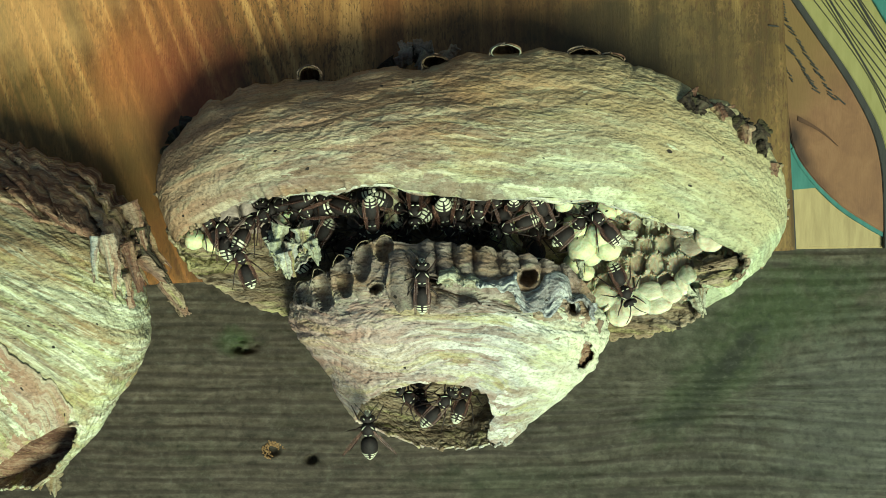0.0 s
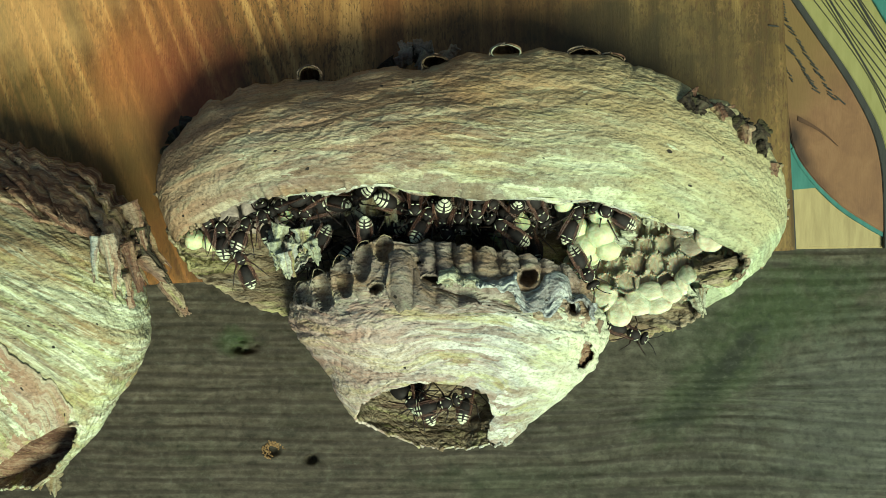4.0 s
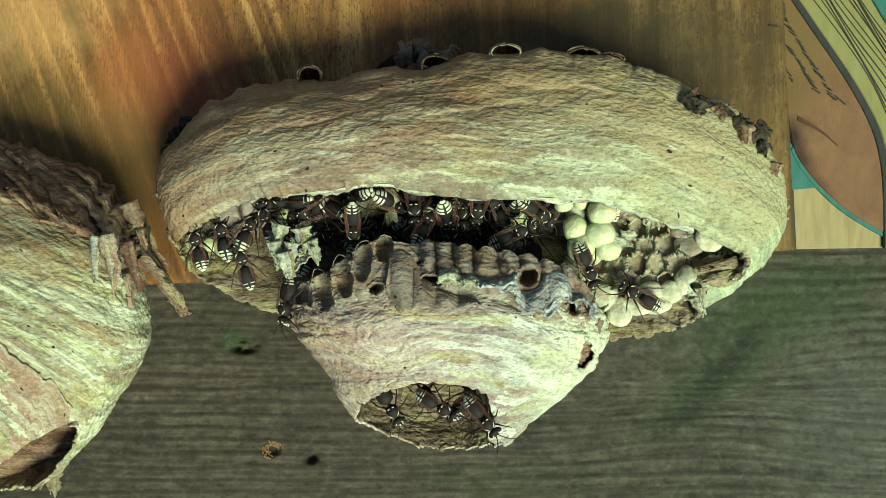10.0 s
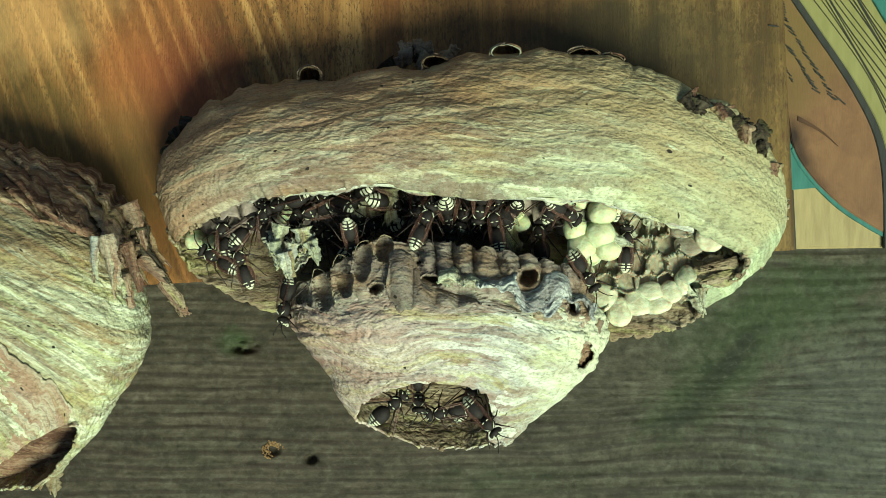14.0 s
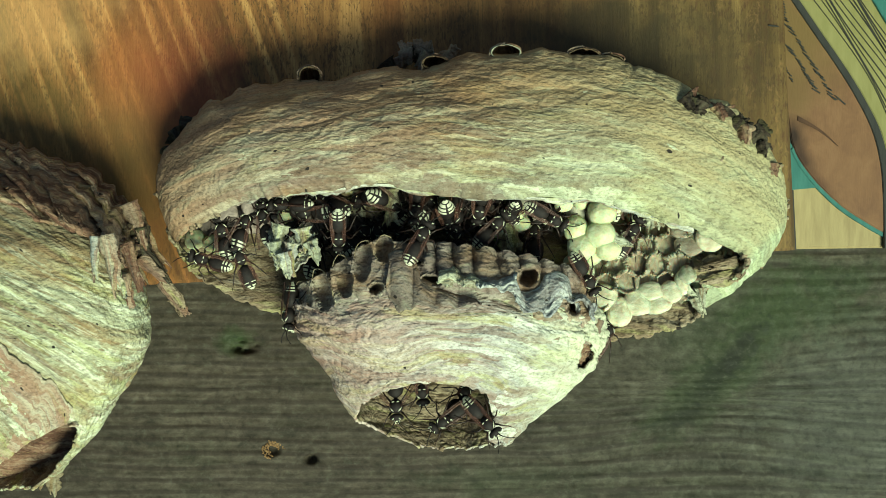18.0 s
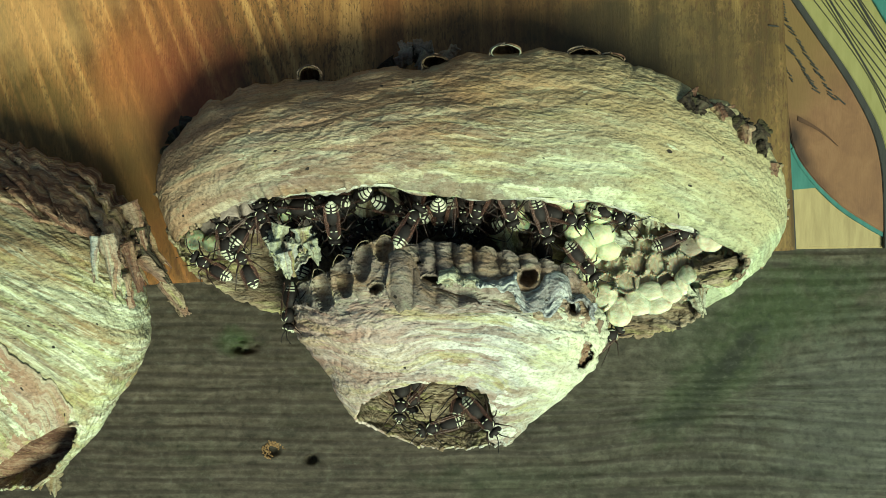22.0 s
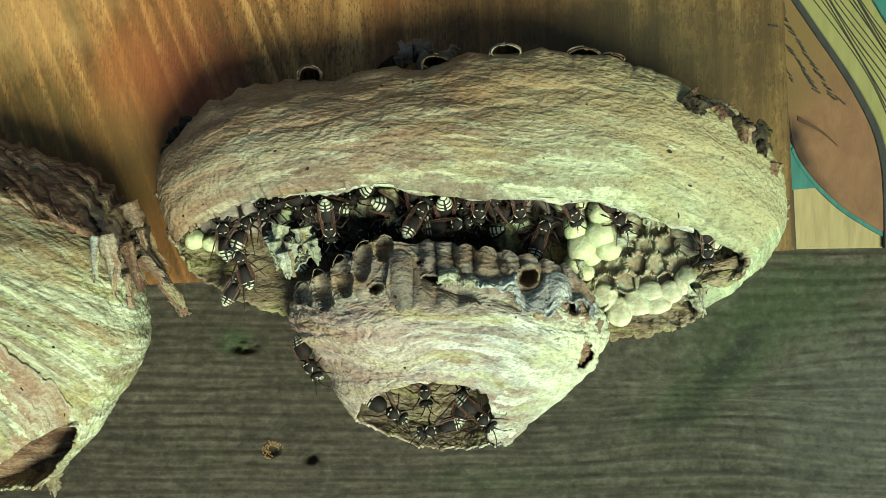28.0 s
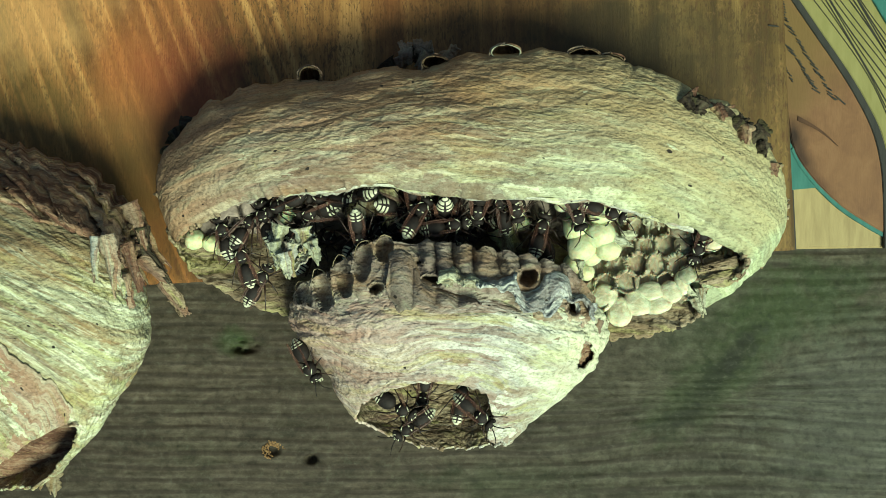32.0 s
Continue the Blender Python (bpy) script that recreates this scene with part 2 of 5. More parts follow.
M_blue = paper("nest_paper_bluish", [(0.38, 0.36, 0.34), (0.51, 0.51, 0.50), (0.59, 0.63, 0.63), (0.71, 0.75, 0.71), (0.90, 0.94, 0.86)], 0.4, None, 0.35)
# near-black tones carry the shade that lies on the crest's scraps
M_scrap = paper("nest_paper_shaded", [(0.02, 0.013, 0.009), (0.04, 0.028, 0.018), (0.065, 0.048, 0.032), (0.10, 0.085, 0.055)], 0.5, None, 0.1)
# crest tone puts the lip's shade into the comb's upper edge
M_edge = paper("nest_paper_mauve", [(0.38, 0.275, 0.225), (0.49, 0.385, 0.32), (0.56, 0.47, 0.39), (0.64, 0.57, 0.455), (0.80, 0.75, 0.60)], 0.15, (0.016, 0.030, (0.27, 0.215, 0.185), 0.008), 0.15)


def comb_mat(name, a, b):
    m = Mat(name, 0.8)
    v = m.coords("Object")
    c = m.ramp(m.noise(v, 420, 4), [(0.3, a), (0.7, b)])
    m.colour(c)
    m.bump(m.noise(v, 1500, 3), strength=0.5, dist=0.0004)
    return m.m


# darker comb tone, with the gap's shade put into the colour
M_comb_shaded = comb_mat("comb_paper_shaded", (0.17, 0.14, 0.12), (0.36, 0.30, 0.25))
M_comb_pale = comb_mat("comb_paper_pale", (0.33, 0.32, 0.23), (0.52, 0.51, 0.39))


def cap_mat():
    m = Mat("silk_cap", 0.55)
    v = m.coords("Object")
    c = m.ramp(m.noise(v, 2.2, 5), [(0.3, (0.46, 0.50, 0.27)), (0.65, (0.66, 0.71, 0.42))])
    oi = m.node("ObjectInfo")
    c = m.mix(m.ramp(oi.outputs["Random"], [(0.0, (0, 0, 0)), (1.0, (0.5, 0.5, 0.5))]), c, (0.42, 0.40, 0.29))
    m.colour(c)
    m.b.inputs["Subsurface Weight"].default_value = 0.25
    m.b.inputs["Subsurface Scale"].default_value = 0.002
    m.bump(m.noise(v, 1.6, 3), m.noise(v, 6, 4), strength=0.12, dist=0.05)
    return m.m


M_cap = cap_mat()


def sign_mat():
    """Varnished board: figured grain that leans on one side, fine pores, a red knot stain and dark smudges deepened for
    the nest's shadow.
    """
    m = Mat("varnished_board", 0.5)

    def figured(turn, sx, sy):
        mp = m.node("Mapping")
        mp.inputs["Scale"].default_value = (sx, sy, 1)
        m.wire(m.coords("Object", (1, 1, 1), (0, 0, radians(turn))), mp.inputs[0])
        return m.noise(mp.outputs[0], 1, 3, 0.55, 0.5)
    lean, straight = figured(-21, 150, 5), figured(-3, 115, 6)
    sep = m.nt.nodes.new("ShaderNodeSeparateXYZ")
    m.wire(m.coords("Object"), sep.inputs[0])
    wide = m.nt.nodes.new("ShaderNodeMapRange")
    wide.inputs[1].default_value, wide.inputs[2].default_value = -0.112, -0.080
    m.wire(sep.outputs[0], wide.inputs[0])
    fine = m.noise(m.coords("Object", (1500, 60, 100)), 1, 4, 0.7, 0.4)
    pore = m.noise(m.coords("Object", (1300, 420, 100)), 1, 3, 0.65)
    cl = m.ramp(lean, [(0.36, (0.060, 0.036, 0.012)), (0.45, (0.15, 0.080, 0.024)), (0.53, (0.27, 0.122, 0.038)), (0.62, (0.46, 0.255, 0.088))])
    cr = m.ramp(straight, [(0.36, (0.042, 0.032, 0.010)), (0.48, (0.085, 0.057, 0.017)), (0.56, (0.120, 0.082, 0.026)), (0.66, (0.195, 0.134, 0.046))])
    far = m.nt.nodes.new("ShaderNodeMapRange")
    far.inputs[1].default_value, far.inputs[2].default_value = -0.055, 0.02
    m.wire(sep.outputs[0], far.inputs[0])
    fresh = m.ramp(straight, [(0.36, (0.13, 0.062, 0.019)), (0.48, (0.235, 0.115, 0.036)), (0.56, (0.30, 0.150, 0.048)), (0.66, (0.42, 0.235, 0.082))])
    c = m.mix(wide.outputs[0], cl, m.mix(far.outputs[0], fresh, cr))
    c = m.mix(m.ramp(fine, [(0.38, (0.75, 0.75, 0.75)), (0.58, (0, 0, 0))]), c, m.mix(0.5, c, (0.05, 0.03, 0.012)))
    c = m.mix(m.ramp(pore, [(0.38, (0.9, 0.9, 0.9)), (0.46, (0, 0, 0))]), c, m.mix(0.7, c, (0.04, 0.025, 0.012)))
    speck = m.noise(m.coords("Object", (330, 190, 100)), 1, 6, 0.75, 0.5)
    c = m.mix(m.ramp(speck, [(0.38, (0.8, 0.8, 0.8)), (0.47, (0, 0, 0))]), c, m.mix(0.58, c, (0.06, 0.026, 0.012)))
    c = m.mix(m.ramp(speck, [(0.56, (0, 0, 0)), (0.70, (0.5, 0.5, 0.5))]), c, m.mix(0.35, c, (0.62, 0.34, 0.14)))
    orange = m.noise(m.coords("Object", (16, 9, 1)), 1, 3, 0.6, 0.6)
    c = m.mix(m.mix(far.outputs[0], m.ramp(orange, [(0.42, (0, 0, 0)), (0.62, (0.75, 0.75, 0.75))]), (0.08, 0.08, 0.08)), c, m.mix(0.55, c, (0.34, 0.115, 0.035)))
    for x, y, w, h, tint, k in STAINS_AND_SHADE:
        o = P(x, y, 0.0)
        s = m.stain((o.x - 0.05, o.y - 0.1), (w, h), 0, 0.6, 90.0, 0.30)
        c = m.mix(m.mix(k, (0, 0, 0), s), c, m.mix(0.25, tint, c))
    m.colour(c)
    m.bump(fine, pore, strength=0.35, dist=0.0004)
    return m.m


# olive blots above the nest: real smudges, darkened further for its shadow
OLIVE, RED, AMBER = (0.030, 0.024, 0.010), (0.22, 0.050, 0.022), (0.60, 0.37, 0.15)
STAINS_AND_SHADE = ((343, 190, 0.022, 0.032, RED, 0.85), (300, 100, 0.03, 0.03, RED, 0.30), (1080, 70, 0.036, 0.024, OLIVE, 0.8), (1160, 95, 0.046, 0.030, OLIVE, 0.65), (900, 30, 0.05, 0.022, OLIVE, 0.5), (1262, 120, 0.026, 0.030, OLIVE, 0.45),
          (165, 265, 0.045, 0.026, (0.12, 0.085, 0.026), 0.55), (40, 180, 0.03, 0.022, (0.12, 0.085, 0.024), 0.5), (255, 325, 0.022, 0.026, (0.13, 0.088, 0.026), 0.5), (30, 30, 0.04, 0.022, AMBER, 0.4))
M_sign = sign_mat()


def deck_mat():
    m = Mat("weathered_plank", 0.75)
    line = m.noise(m.coords("UV", (2.5, 250, 1)), 1, 1.5, 0.5, 0.15)
    wave = m.node("TexWave", Scale=68.0, Distortion=3.0, Detail=2.0, Detail_Scale=1.2)
    wave.bands_direction = "Y"
    m.wire(m.coords("UV", (0.25, 1, 1)), wave.inputs["Vector"])
    fine = m.noise(m.coords("UV", (140, 1300, 1)), 1, 4, 0.7, 0.4)
    mott = m.noise(m.coords("UV", (110, 150, 1)), 1, 6, 0.72, 0.5)
    blot = m.noise(m.coords("UV", (34, 52, 4)), 1, 5, 0.68, 0.6)
    wide = m.noise(m.coords("UV", (14, 22, 1)), 1, 3, 0.55)
    c = m.ramp(mott, [(0.34, (0.026, 0.021, 0.0135)), (0.47, (0.052, 0.042, 0.029)), (0.57, (0.071, 0.058, 0.041)), (0.70, (0.108, 0.093, 0.071))])
    c = m.mix(m.ramp(blot, [(0.36, (0.7, 0.7, 0.7)), (0.50, (0, 0, 0))]), c, m.mix(0.6, c, (0.018, 0.017, 0.010)))
    c = m.mix(m.ramp(blot, [(0.52, (0, 0, 0)), (0.68, (0.5, 0.5, 0.5))]), c, m.mix(0.5, c, (0.085, 0.070, 0.050)))
    c = m.mix(m.ramp(fine, [(0.36, (0.5, 0.5, 0.5)), (0.50, (0, 0, 0))]), c, m.mix(0.45, c, (0.012, 0.012, 0.008)))
    c = m.mix(m.ramp(wide, [(0.50, (0, 0, 0)), (0.66, (0.3, 0.3, 0.3))]), c, m.mix(0.5, c, (0.035, 0.060, 0.018)))
    o = P(1270, 610, DECK)                   # the grain breaks up round the knot
    knot = m.stain((o.x, o.y), (0.062, 0.024), 14, 0.6, 60.0, 0.55)
    c = m.mix(m.mix(knot, m.ramp(line, [(0.42, (0.5, 0.5, 0.5)), (0.58, (0, 0, 0))]), (0.08, 0.08, 0.08)), c, m.mix(0.4, c, (0.014, 0.014, 0.009)))
    rib = m.mix(knot, m.ramp(wave.outputs["Fac"], [(0.10, (0.9, 0.9, 0.9)), (0.46, (0, 0, 0))]), (0.06, 0.06, 0.06))
    c = m.mix(rib, c, m.mix(0.8, c, (0.020, 0.014, 0.009)))
    o = P(1460, 690, DECK)                   # damp side, with green algae in the wood
    damp = m.stain((o.x, o.y), (0.150, 0.110), 0, 0.4, 40.0, 0.30)
    c = m.mix(damp, c, m.mix(1.0, c, (0.89, 1.04, 0.99), "MULTIPLY"))
    moss = (0.024, 0.038, 0.011)
    smear = (0.008, 0.009, 0.005)
    for x, y, w, h, turn, tint, k in ((1400, 535, 0.034, 0.016, 10, moss, 0.95), (1470, 560, 0.030, 0.014, 0, moss, 0.6), (1490, 490, 0.03, 0.010, 0, (0.020, 0.034, 0.012), 0.7), (1350, 585, 0.045, 0.020, 30, moss, 0.5), (1240, 700, 0.030, 0.012, 35, moss, 0.95), (1330, 600, 0.026, 0.014, 50, moss, 0.95), (1270, 665, 0.026, 0.0070, 45, smear, 1.0), (1310, 620, 0.016, 0.0050, 55, smear, 1.0), (1215, 735, 0.018, 0.0050, 30, smear, 1.0), (418, 602, 0.009, 0.006, 0, (0.020, 0.052, 0.008), 0.95), (620, 640, 0.05, 0.03, 0, (0.030, 0.024, 0.015), 0.5), (330, 560, 0.04, 0.025, 0, (0.018, 0.018, 0.010), 0.5), (900, 850, 0.05, 0.008, 0, (0.022, 0.034, 0.012), 0.5), (1520, 740, 0.045, 0.045, 0, (0.085, 0.090, 0.075), 0.55)):
        o = P(x, y, DECK)
        c = m.mix(m.mix(k, (0, 0, 0), m.stain((o.x, o.y), (w, h), turn, 0.9, 150.0, 0.30)), c, m.mix(0.40, tint, c))
    dab = m.noise(m.coords("UV", (330, 420, 9)), 1, 4, 0.7, 0.3)
    c = m.mix(1.0, c, m.ramp(dab, [(0.32, (0.55, 0.57, 0.55)), (0.47, (0.92, 0.92, 0.92)), (0.54, (1, 1, 1)), (0.70, (1.0, 1.0, 1.0))]), "MULTIPLY")
    c = m.mix(m.ramp(dab, [(0.54, (0, 0, 0)), (0.68, (0.5, 0.5, 0.5))]), c, m.mix(0.5, c, (0.10, 0.105, 0.075)))
    m.colour(c)
    m.bump(line, fine, mott, strength=0.25, dist=0.0003)
    return m.m


DECK = -0.024                    # top of the planks under the sign
M_deck = deck_mat()


# ---- setting ----
def box(bm, lo, hi, bevel=0.0):
    r = bmesh.ops.create_cube(bm, size=1)
    for v in r["verts"]:
        v.co = Vector([lo[i] + (v.co[i] + 0.5) * (hi[i] - lo[i]) for i in range(3)])
    if bevel:
        bmesh.ops.bevel(bm, geom=list({e for v in r["verts"] for e in v.link_edges}), offset=bevel, segments=2, affect="EDGES")
    return r




def setting():
    bm = bmesh.new()
    box(bm, (-150, -150, -0.30), (150, 150, -0.25))
    m = Mat("soil", 0.9)
    v = m.coords("Object")
    m.colour(m.ramp(m.noise(v, 6, 5), [(0.3, (0.06, 0.07, 0.03)), (0.7, (0.14, 0.13, 0.08))]))
    tagged(part("ground", bm, m.m), "dull green-brown ground far beneath the planks", "ground", kind="structure")

    deck = thing("deck", (0, 0, DECK), "weathered grey-green timber planks, ridged by the grain", "planking", kind="structure")
    nx, ny = 520, 330
    x, y = np.meshgrid(np.linspace(-0.24, 0.24, nx), np.linspace(-0.125, 0.03, ny))
    w = y + 0.0012 * vn(x * 7, y * 16, 5) + 0.0003 * vn(x * 40, y * 90, 6)
    kx, ky = 0.098, -0.052
    r = np.sqrt(((x - kx) / 1.5) ** 2 + ((y - ky) * 1.0) ** 2)
    w = w + 0.008 * np.exp(-(r / 0.030) ** 2) * np.sign(y - ky + 1e-6) * np.tanh(np.abs(y - ky) / 0.008)
    z = 0.00018 * np.sin(w * 2 * np.pi / 0.0046 + 2.5 * vn(x * 9, w * 60, 2)) * (0.6 + 0.4 * vn(x * 12, w * 30, 8)) + 0.00014 * vn(x * 90, w * 1100, 3)
    z *= 1 - 0.85 * np.exp(-((x - 0.095) / 0.05) ** 2 - ((y + 0.034) / 0.018) ** 2)
    z += 0.0006 * vn(x * 12, y * 30, 4) + 0.00010 * vn(x * 300, y * 500, 14)
    hole = np.exp(-(((x - P(480, 0, DECK).x) / 0.0028) ** 2 + ((y - P(0, 797, DECK).y) / 0.0024) ** 2) ** 2)
    hole2 = np.exp(-(((x - P(550, 0, DECK).x) / 0.0020) ** 2 + ((y - P(0, 813, DECK).y) / 0.0016) ** 2) ** 2)
    hole3 = np.exp(-(((x - P(432, 0, DECK).x) / 0.0045) ** 2 + ((y - P(0, 613, DECK).y) / 0.0024) ** 2) ** 2) * (0.6 + 0.4 * vn(x * 700, y * 700, 12))
    z -= 0.0028 * hole + 0.004 * hole2 + 0.006 * hole3
    X = np.stack([x, y, z + DECK], -1)
    plank = sheet("plank", X, np.stack([x, w], -1), M_deck, deck, "ridged plank with knot, insect holes and green algae")
    bm = bmesh.new()
    c = P(484, 797, DECK)
    rnd = random.Random(3)
    for k in range(170):
        a = rnd.uniform(0.1, 4.6)
        q = rnd.uniform(0.55, 1.45)
        bmesh.ops.create_icosphere(bm, subdivisions=1, radius=rnd.uniform(0.00014, 0.00034), matrix=Matrix.Translation(c + Vector((0.0030 * q * math.cos(a), 0.0024 * q * math.sin(a), -0.0012 * max(0, 1.05 - q) * 2 - 0.0001))))
    for v in bm.verts:
        v.co += 0.0005 * noise.noise_vector(v.co * 900)
    fresh = Mat("fresh_wood", 0.7)
    fresh.colour(fresh.ramp(fresh.noise(fresh.coords("Object"), 500, 3), [(0.3, (0.15, 0.085, 0.035)), (0.7, (0.26, 0.165, 0.075))]))
    part("frass", bm, fresh.m, plank, "orange wood crumbs round an insect hole")
    for y0, y1 in ((-0.365, -0.1295), (0.0345, 0.27)):
        bm = bmesh.new()
        box(bm, (-0.6, y0, DECK - 0.036), (0.6, y1, DECK - 0.0012), 0.003)
        part("plank", bm, M_deck, deck, shade=False)
    bm = bmesh.new()
    box(bm, (-0.6, -0.125, DECK - 0.036), (0.6, 0.030, DECK - 0.006), 0.002)
    part("plank", bm, M_deck, deck, shade=False)
    for xx in (-0.45, 0.45):
        bm = bmesh.new()
        box(bm, (xx - 0.04, -0.36, -0.25), (xx + 0.04, 0.265, DECK - 0.0362), 0.002)
        part("joist", bm, M_deck, deck, shade=False)


def slab(name, pts, z0, z1, material, parent, label="", bevel=0.0006):
    """A flat piece with its outline laid out at its top face."""
    bm = bmesh.new()
    vs = [bm.verts.new(P(x, y, z1)) for x, y in pts]
    f = bm.faces.new(vs)
    f.normal_update()
    if f.normal.z < 0:
        f.normal_flip()
    r = bmesh.ops.extrude_face_region(bm, geom=[f])
    for v in r["geom"]:
        if isinstance(v, bmesh.types.BMVert):
            v.co.z = z1
    for v in vs:
        v.co.z = z0
    bmesh.ops.recalc_face_normals(bm, faces=bm.faces)
    if bevel:
        top = [e for e in bm.edges if all(abs(v.co.z - z1) < 1e-7 for v in e.verts)]
        bmesh.ops.bevel(bm, geom=top, offset=bevel, segments=2, affect="EDGES")
    return part(name, bm, material, parent, label, shade=False)


def paint(name, a, b, rough=0.5):
    m = Mat(name, rough)
    v = m.coords("Object", (400, 60, 60))
    c = m.ramp(m.noise(v, 1, 4), [(0.3, a), (0.7, b)])
    m.colour(c)
    m.bump(m.noise(m.coords("Object", (1500, 300, 300)), 1, 3), strength=0.3, dist=0.0003)
    return m.m


def curve_pts(pts, n=24):
    return [tuple(p) for p in spline(pts)(np.linspace(0, 1, n))]


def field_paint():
    """Tan-brown paint, olive at the top, with the carved fold's shade painted dark along its side."""
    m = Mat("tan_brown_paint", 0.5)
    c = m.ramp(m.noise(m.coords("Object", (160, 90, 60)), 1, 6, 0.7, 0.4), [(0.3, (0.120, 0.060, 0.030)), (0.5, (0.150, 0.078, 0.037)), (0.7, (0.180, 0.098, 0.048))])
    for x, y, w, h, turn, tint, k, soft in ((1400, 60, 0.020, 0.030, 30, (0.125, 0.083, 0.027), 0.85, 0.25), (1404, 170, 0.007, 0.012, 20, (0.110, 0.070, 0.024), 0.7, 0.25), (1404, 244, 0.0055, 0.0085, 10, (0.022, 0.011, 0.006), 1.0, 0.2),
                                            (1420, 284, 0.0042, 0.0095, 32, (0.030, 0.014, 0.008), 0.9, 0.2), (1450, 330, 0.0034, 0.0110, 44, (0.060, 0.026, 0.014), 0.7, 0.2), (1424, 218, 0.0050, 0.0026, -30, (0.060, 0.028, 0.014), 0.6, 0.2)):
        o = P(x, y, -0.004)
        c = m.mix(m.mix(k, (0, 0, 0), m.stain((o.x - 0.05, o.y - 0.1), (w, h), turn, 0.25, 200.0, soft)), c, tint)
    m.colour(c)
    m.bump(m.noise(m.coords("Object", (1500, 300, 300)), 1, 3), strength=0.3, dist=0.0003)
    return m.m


def sign():
    s = thing("wooden_sign", (0.05, 0.1, DECK), "varnished and painted wooden sign board with carved shapes", "sign")
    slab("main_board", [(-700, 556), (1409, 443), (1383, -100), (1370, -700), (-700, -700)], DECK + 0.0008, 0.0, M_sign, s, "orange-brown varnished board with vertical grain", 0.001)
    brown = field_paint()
    dark2 = paint("crease_shade_paint", (0.045, 0.022, 0.011), (0.075, 0.037, 0.018))
    dark = paint("black_paint", (0.02, 0.02, 0.018), (0.035, 0.035, 0.03))
    teal = paint("teal_paint", (0.028, 0.105, 0.090), (0.05, 0.15, 0.125))
    lime = paint("yellow_green_paint", (0.17, 0.16, 0.056), (0.22, 0.205, 0.08))
    pale = paint("pale_wood", (0.23, 0.18, 0.085), (0.32, 0.26, 0.125))
    z = -0.005
    slab("side_board", [(1390, 441.5), (1900, 434), (1900, -700), (1346, -700), (1366, -100)], DECK + 0.0008, z, pale, s, "paler board with painted shapes", 0.0008)
    # dark strip laid over the joint in place of its shadow line
    slab("seam", [(1377, -100), (1383, -100), (1409.5, 441), (1404.5, 442)], z, z + 0.0004, dark, s, "dark strip for the shadow line between the boards", 0)
    slab("teal_field", [(1396, 337), (1462, 331), (1440, 300), (1396, 250)], z, z + 0.0008, teal, s, "teal painted patch", 0.0002)
    mid = curve_pts([(1340, -100), (1408, 0), (1449, 60), (1493, 124), (1525, 177), (1549, 225), (1563, 273), (1570, 330), (1572, 440)], 30)
    band = [(x - 7, y) for x, y in mid]
    inner = [(x + 7, y) for x, y in mid]
    leaf = curve_pts([(1394, 200), (1405, 262), (1436, 312), (1486, 362), (1540, 398), (1580, 420)], 22)
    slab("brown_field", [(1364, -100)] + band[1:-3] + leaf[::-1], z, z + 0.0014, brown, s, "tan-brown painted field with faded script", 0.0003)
    slab("teal_outline", [(x - 4, y + 6) for x, y in leaf[4:]] + leaf[4:][::-1], z, z + 0.0012, teal, s, bevel=0.0002)
    slab("black_band", band + inner[::-1], z, z + 0.0018, dark, s, "dark painted curved outline", 0.0002)
    slab("lime_field", inner + [(1900, 440), (1900, -100)], z, z + 0.001, lime, s, "yellow-green painted field", 0.0002)
    slab("teal_corner", [(1522, -100), (1545, 0), (1582, 62), (1900, 66), (1900, -100)], z, z + 0.0022, teal, s, "turquoise painted corner", 0.0002)
    # raised dark strip stands for the shade in the carved fold
    slab("crease", curve_pts([(1412, 205), (1440, 221), (1462, 237), (1484, 259)], 10) + curve_pts([(1482, 258), (1460, 240), (1438, 226), (1412, 214)], 10), z + 0.001, z + 0.0017, dark2, s, "dark strip for the shade in the fold", 0.0001)
    rnd = random.Random(4)
    for k in range(12):                      # grain strokes on the yellow-green field
        o = 26 + k * 8 + rnd.uniform(-2, 2)
        w = rnd.choice((1.2, 2.0, 3.2))
        n = len(inner) - rnd.randint(4, 9)
        a = [(x + o + 6 * math.sin(y / 60 + k), y) for x, y in inner[:n]]
        b = [(x + o + w + 6 * math.sin(y / 60 + k), y) for x, y in inner[:n]]
        slab("stroke", a + b[::-1], z + 0.001, z + 0.0014, dark, s, bevel=0)
    for x0, y0, x1, y1, n in ((1385, 2, 1392, 36, 8), (1391, 36, 1476, 172, 29), (1396, 80, 1444, 158, 17), (1390, 118, 1404, 144, 6)):
        for i in range(n):                   # script that cannot be read
            if rnd.random() < 0.12:
                continue
            t = i / (n - 1)
            x, y = x0 + (x1 - x0) * t + rnd.uniform(-2, 2), y0 + (y1 - y0) * t
            h = rnd.choice((7, 8, 9, 10, 12, 15)) if n > 8 else rnd.choice((3, 4, 6))
            x -= h * 0.45
            w = rnd.uniform(0.9, 1.5)
            lean = rnd.uniform(0.45, 0.8)
            slab("script_bar", [(x, y), (x + w, y - w), (x + w + h * 0.9, y - w + h * lean), (x + h * 0.9, y + h * lean)], z + 0.0012, z + 0.0019, dark, s, bevel=0)
    slab("script_bar", [(1478, 170), (1480, 169.5), (1497, 184), (1496, 186)], z + 0.0012, z + 0.0019, dark, s, bevel=0)
    slab("script_bar", [(1360, 44), (1378, 46), (1378, 48), (1360, 46)], -0.0004, 0.0005, dark, s, bevel=0)
    return s


setting()
sign()


# ---- main nest ----
nest = thing("hornet_nest", P(800, 350, 0.0), "grey paper hornet nest torn open, with comb and white caps showing", "nest")


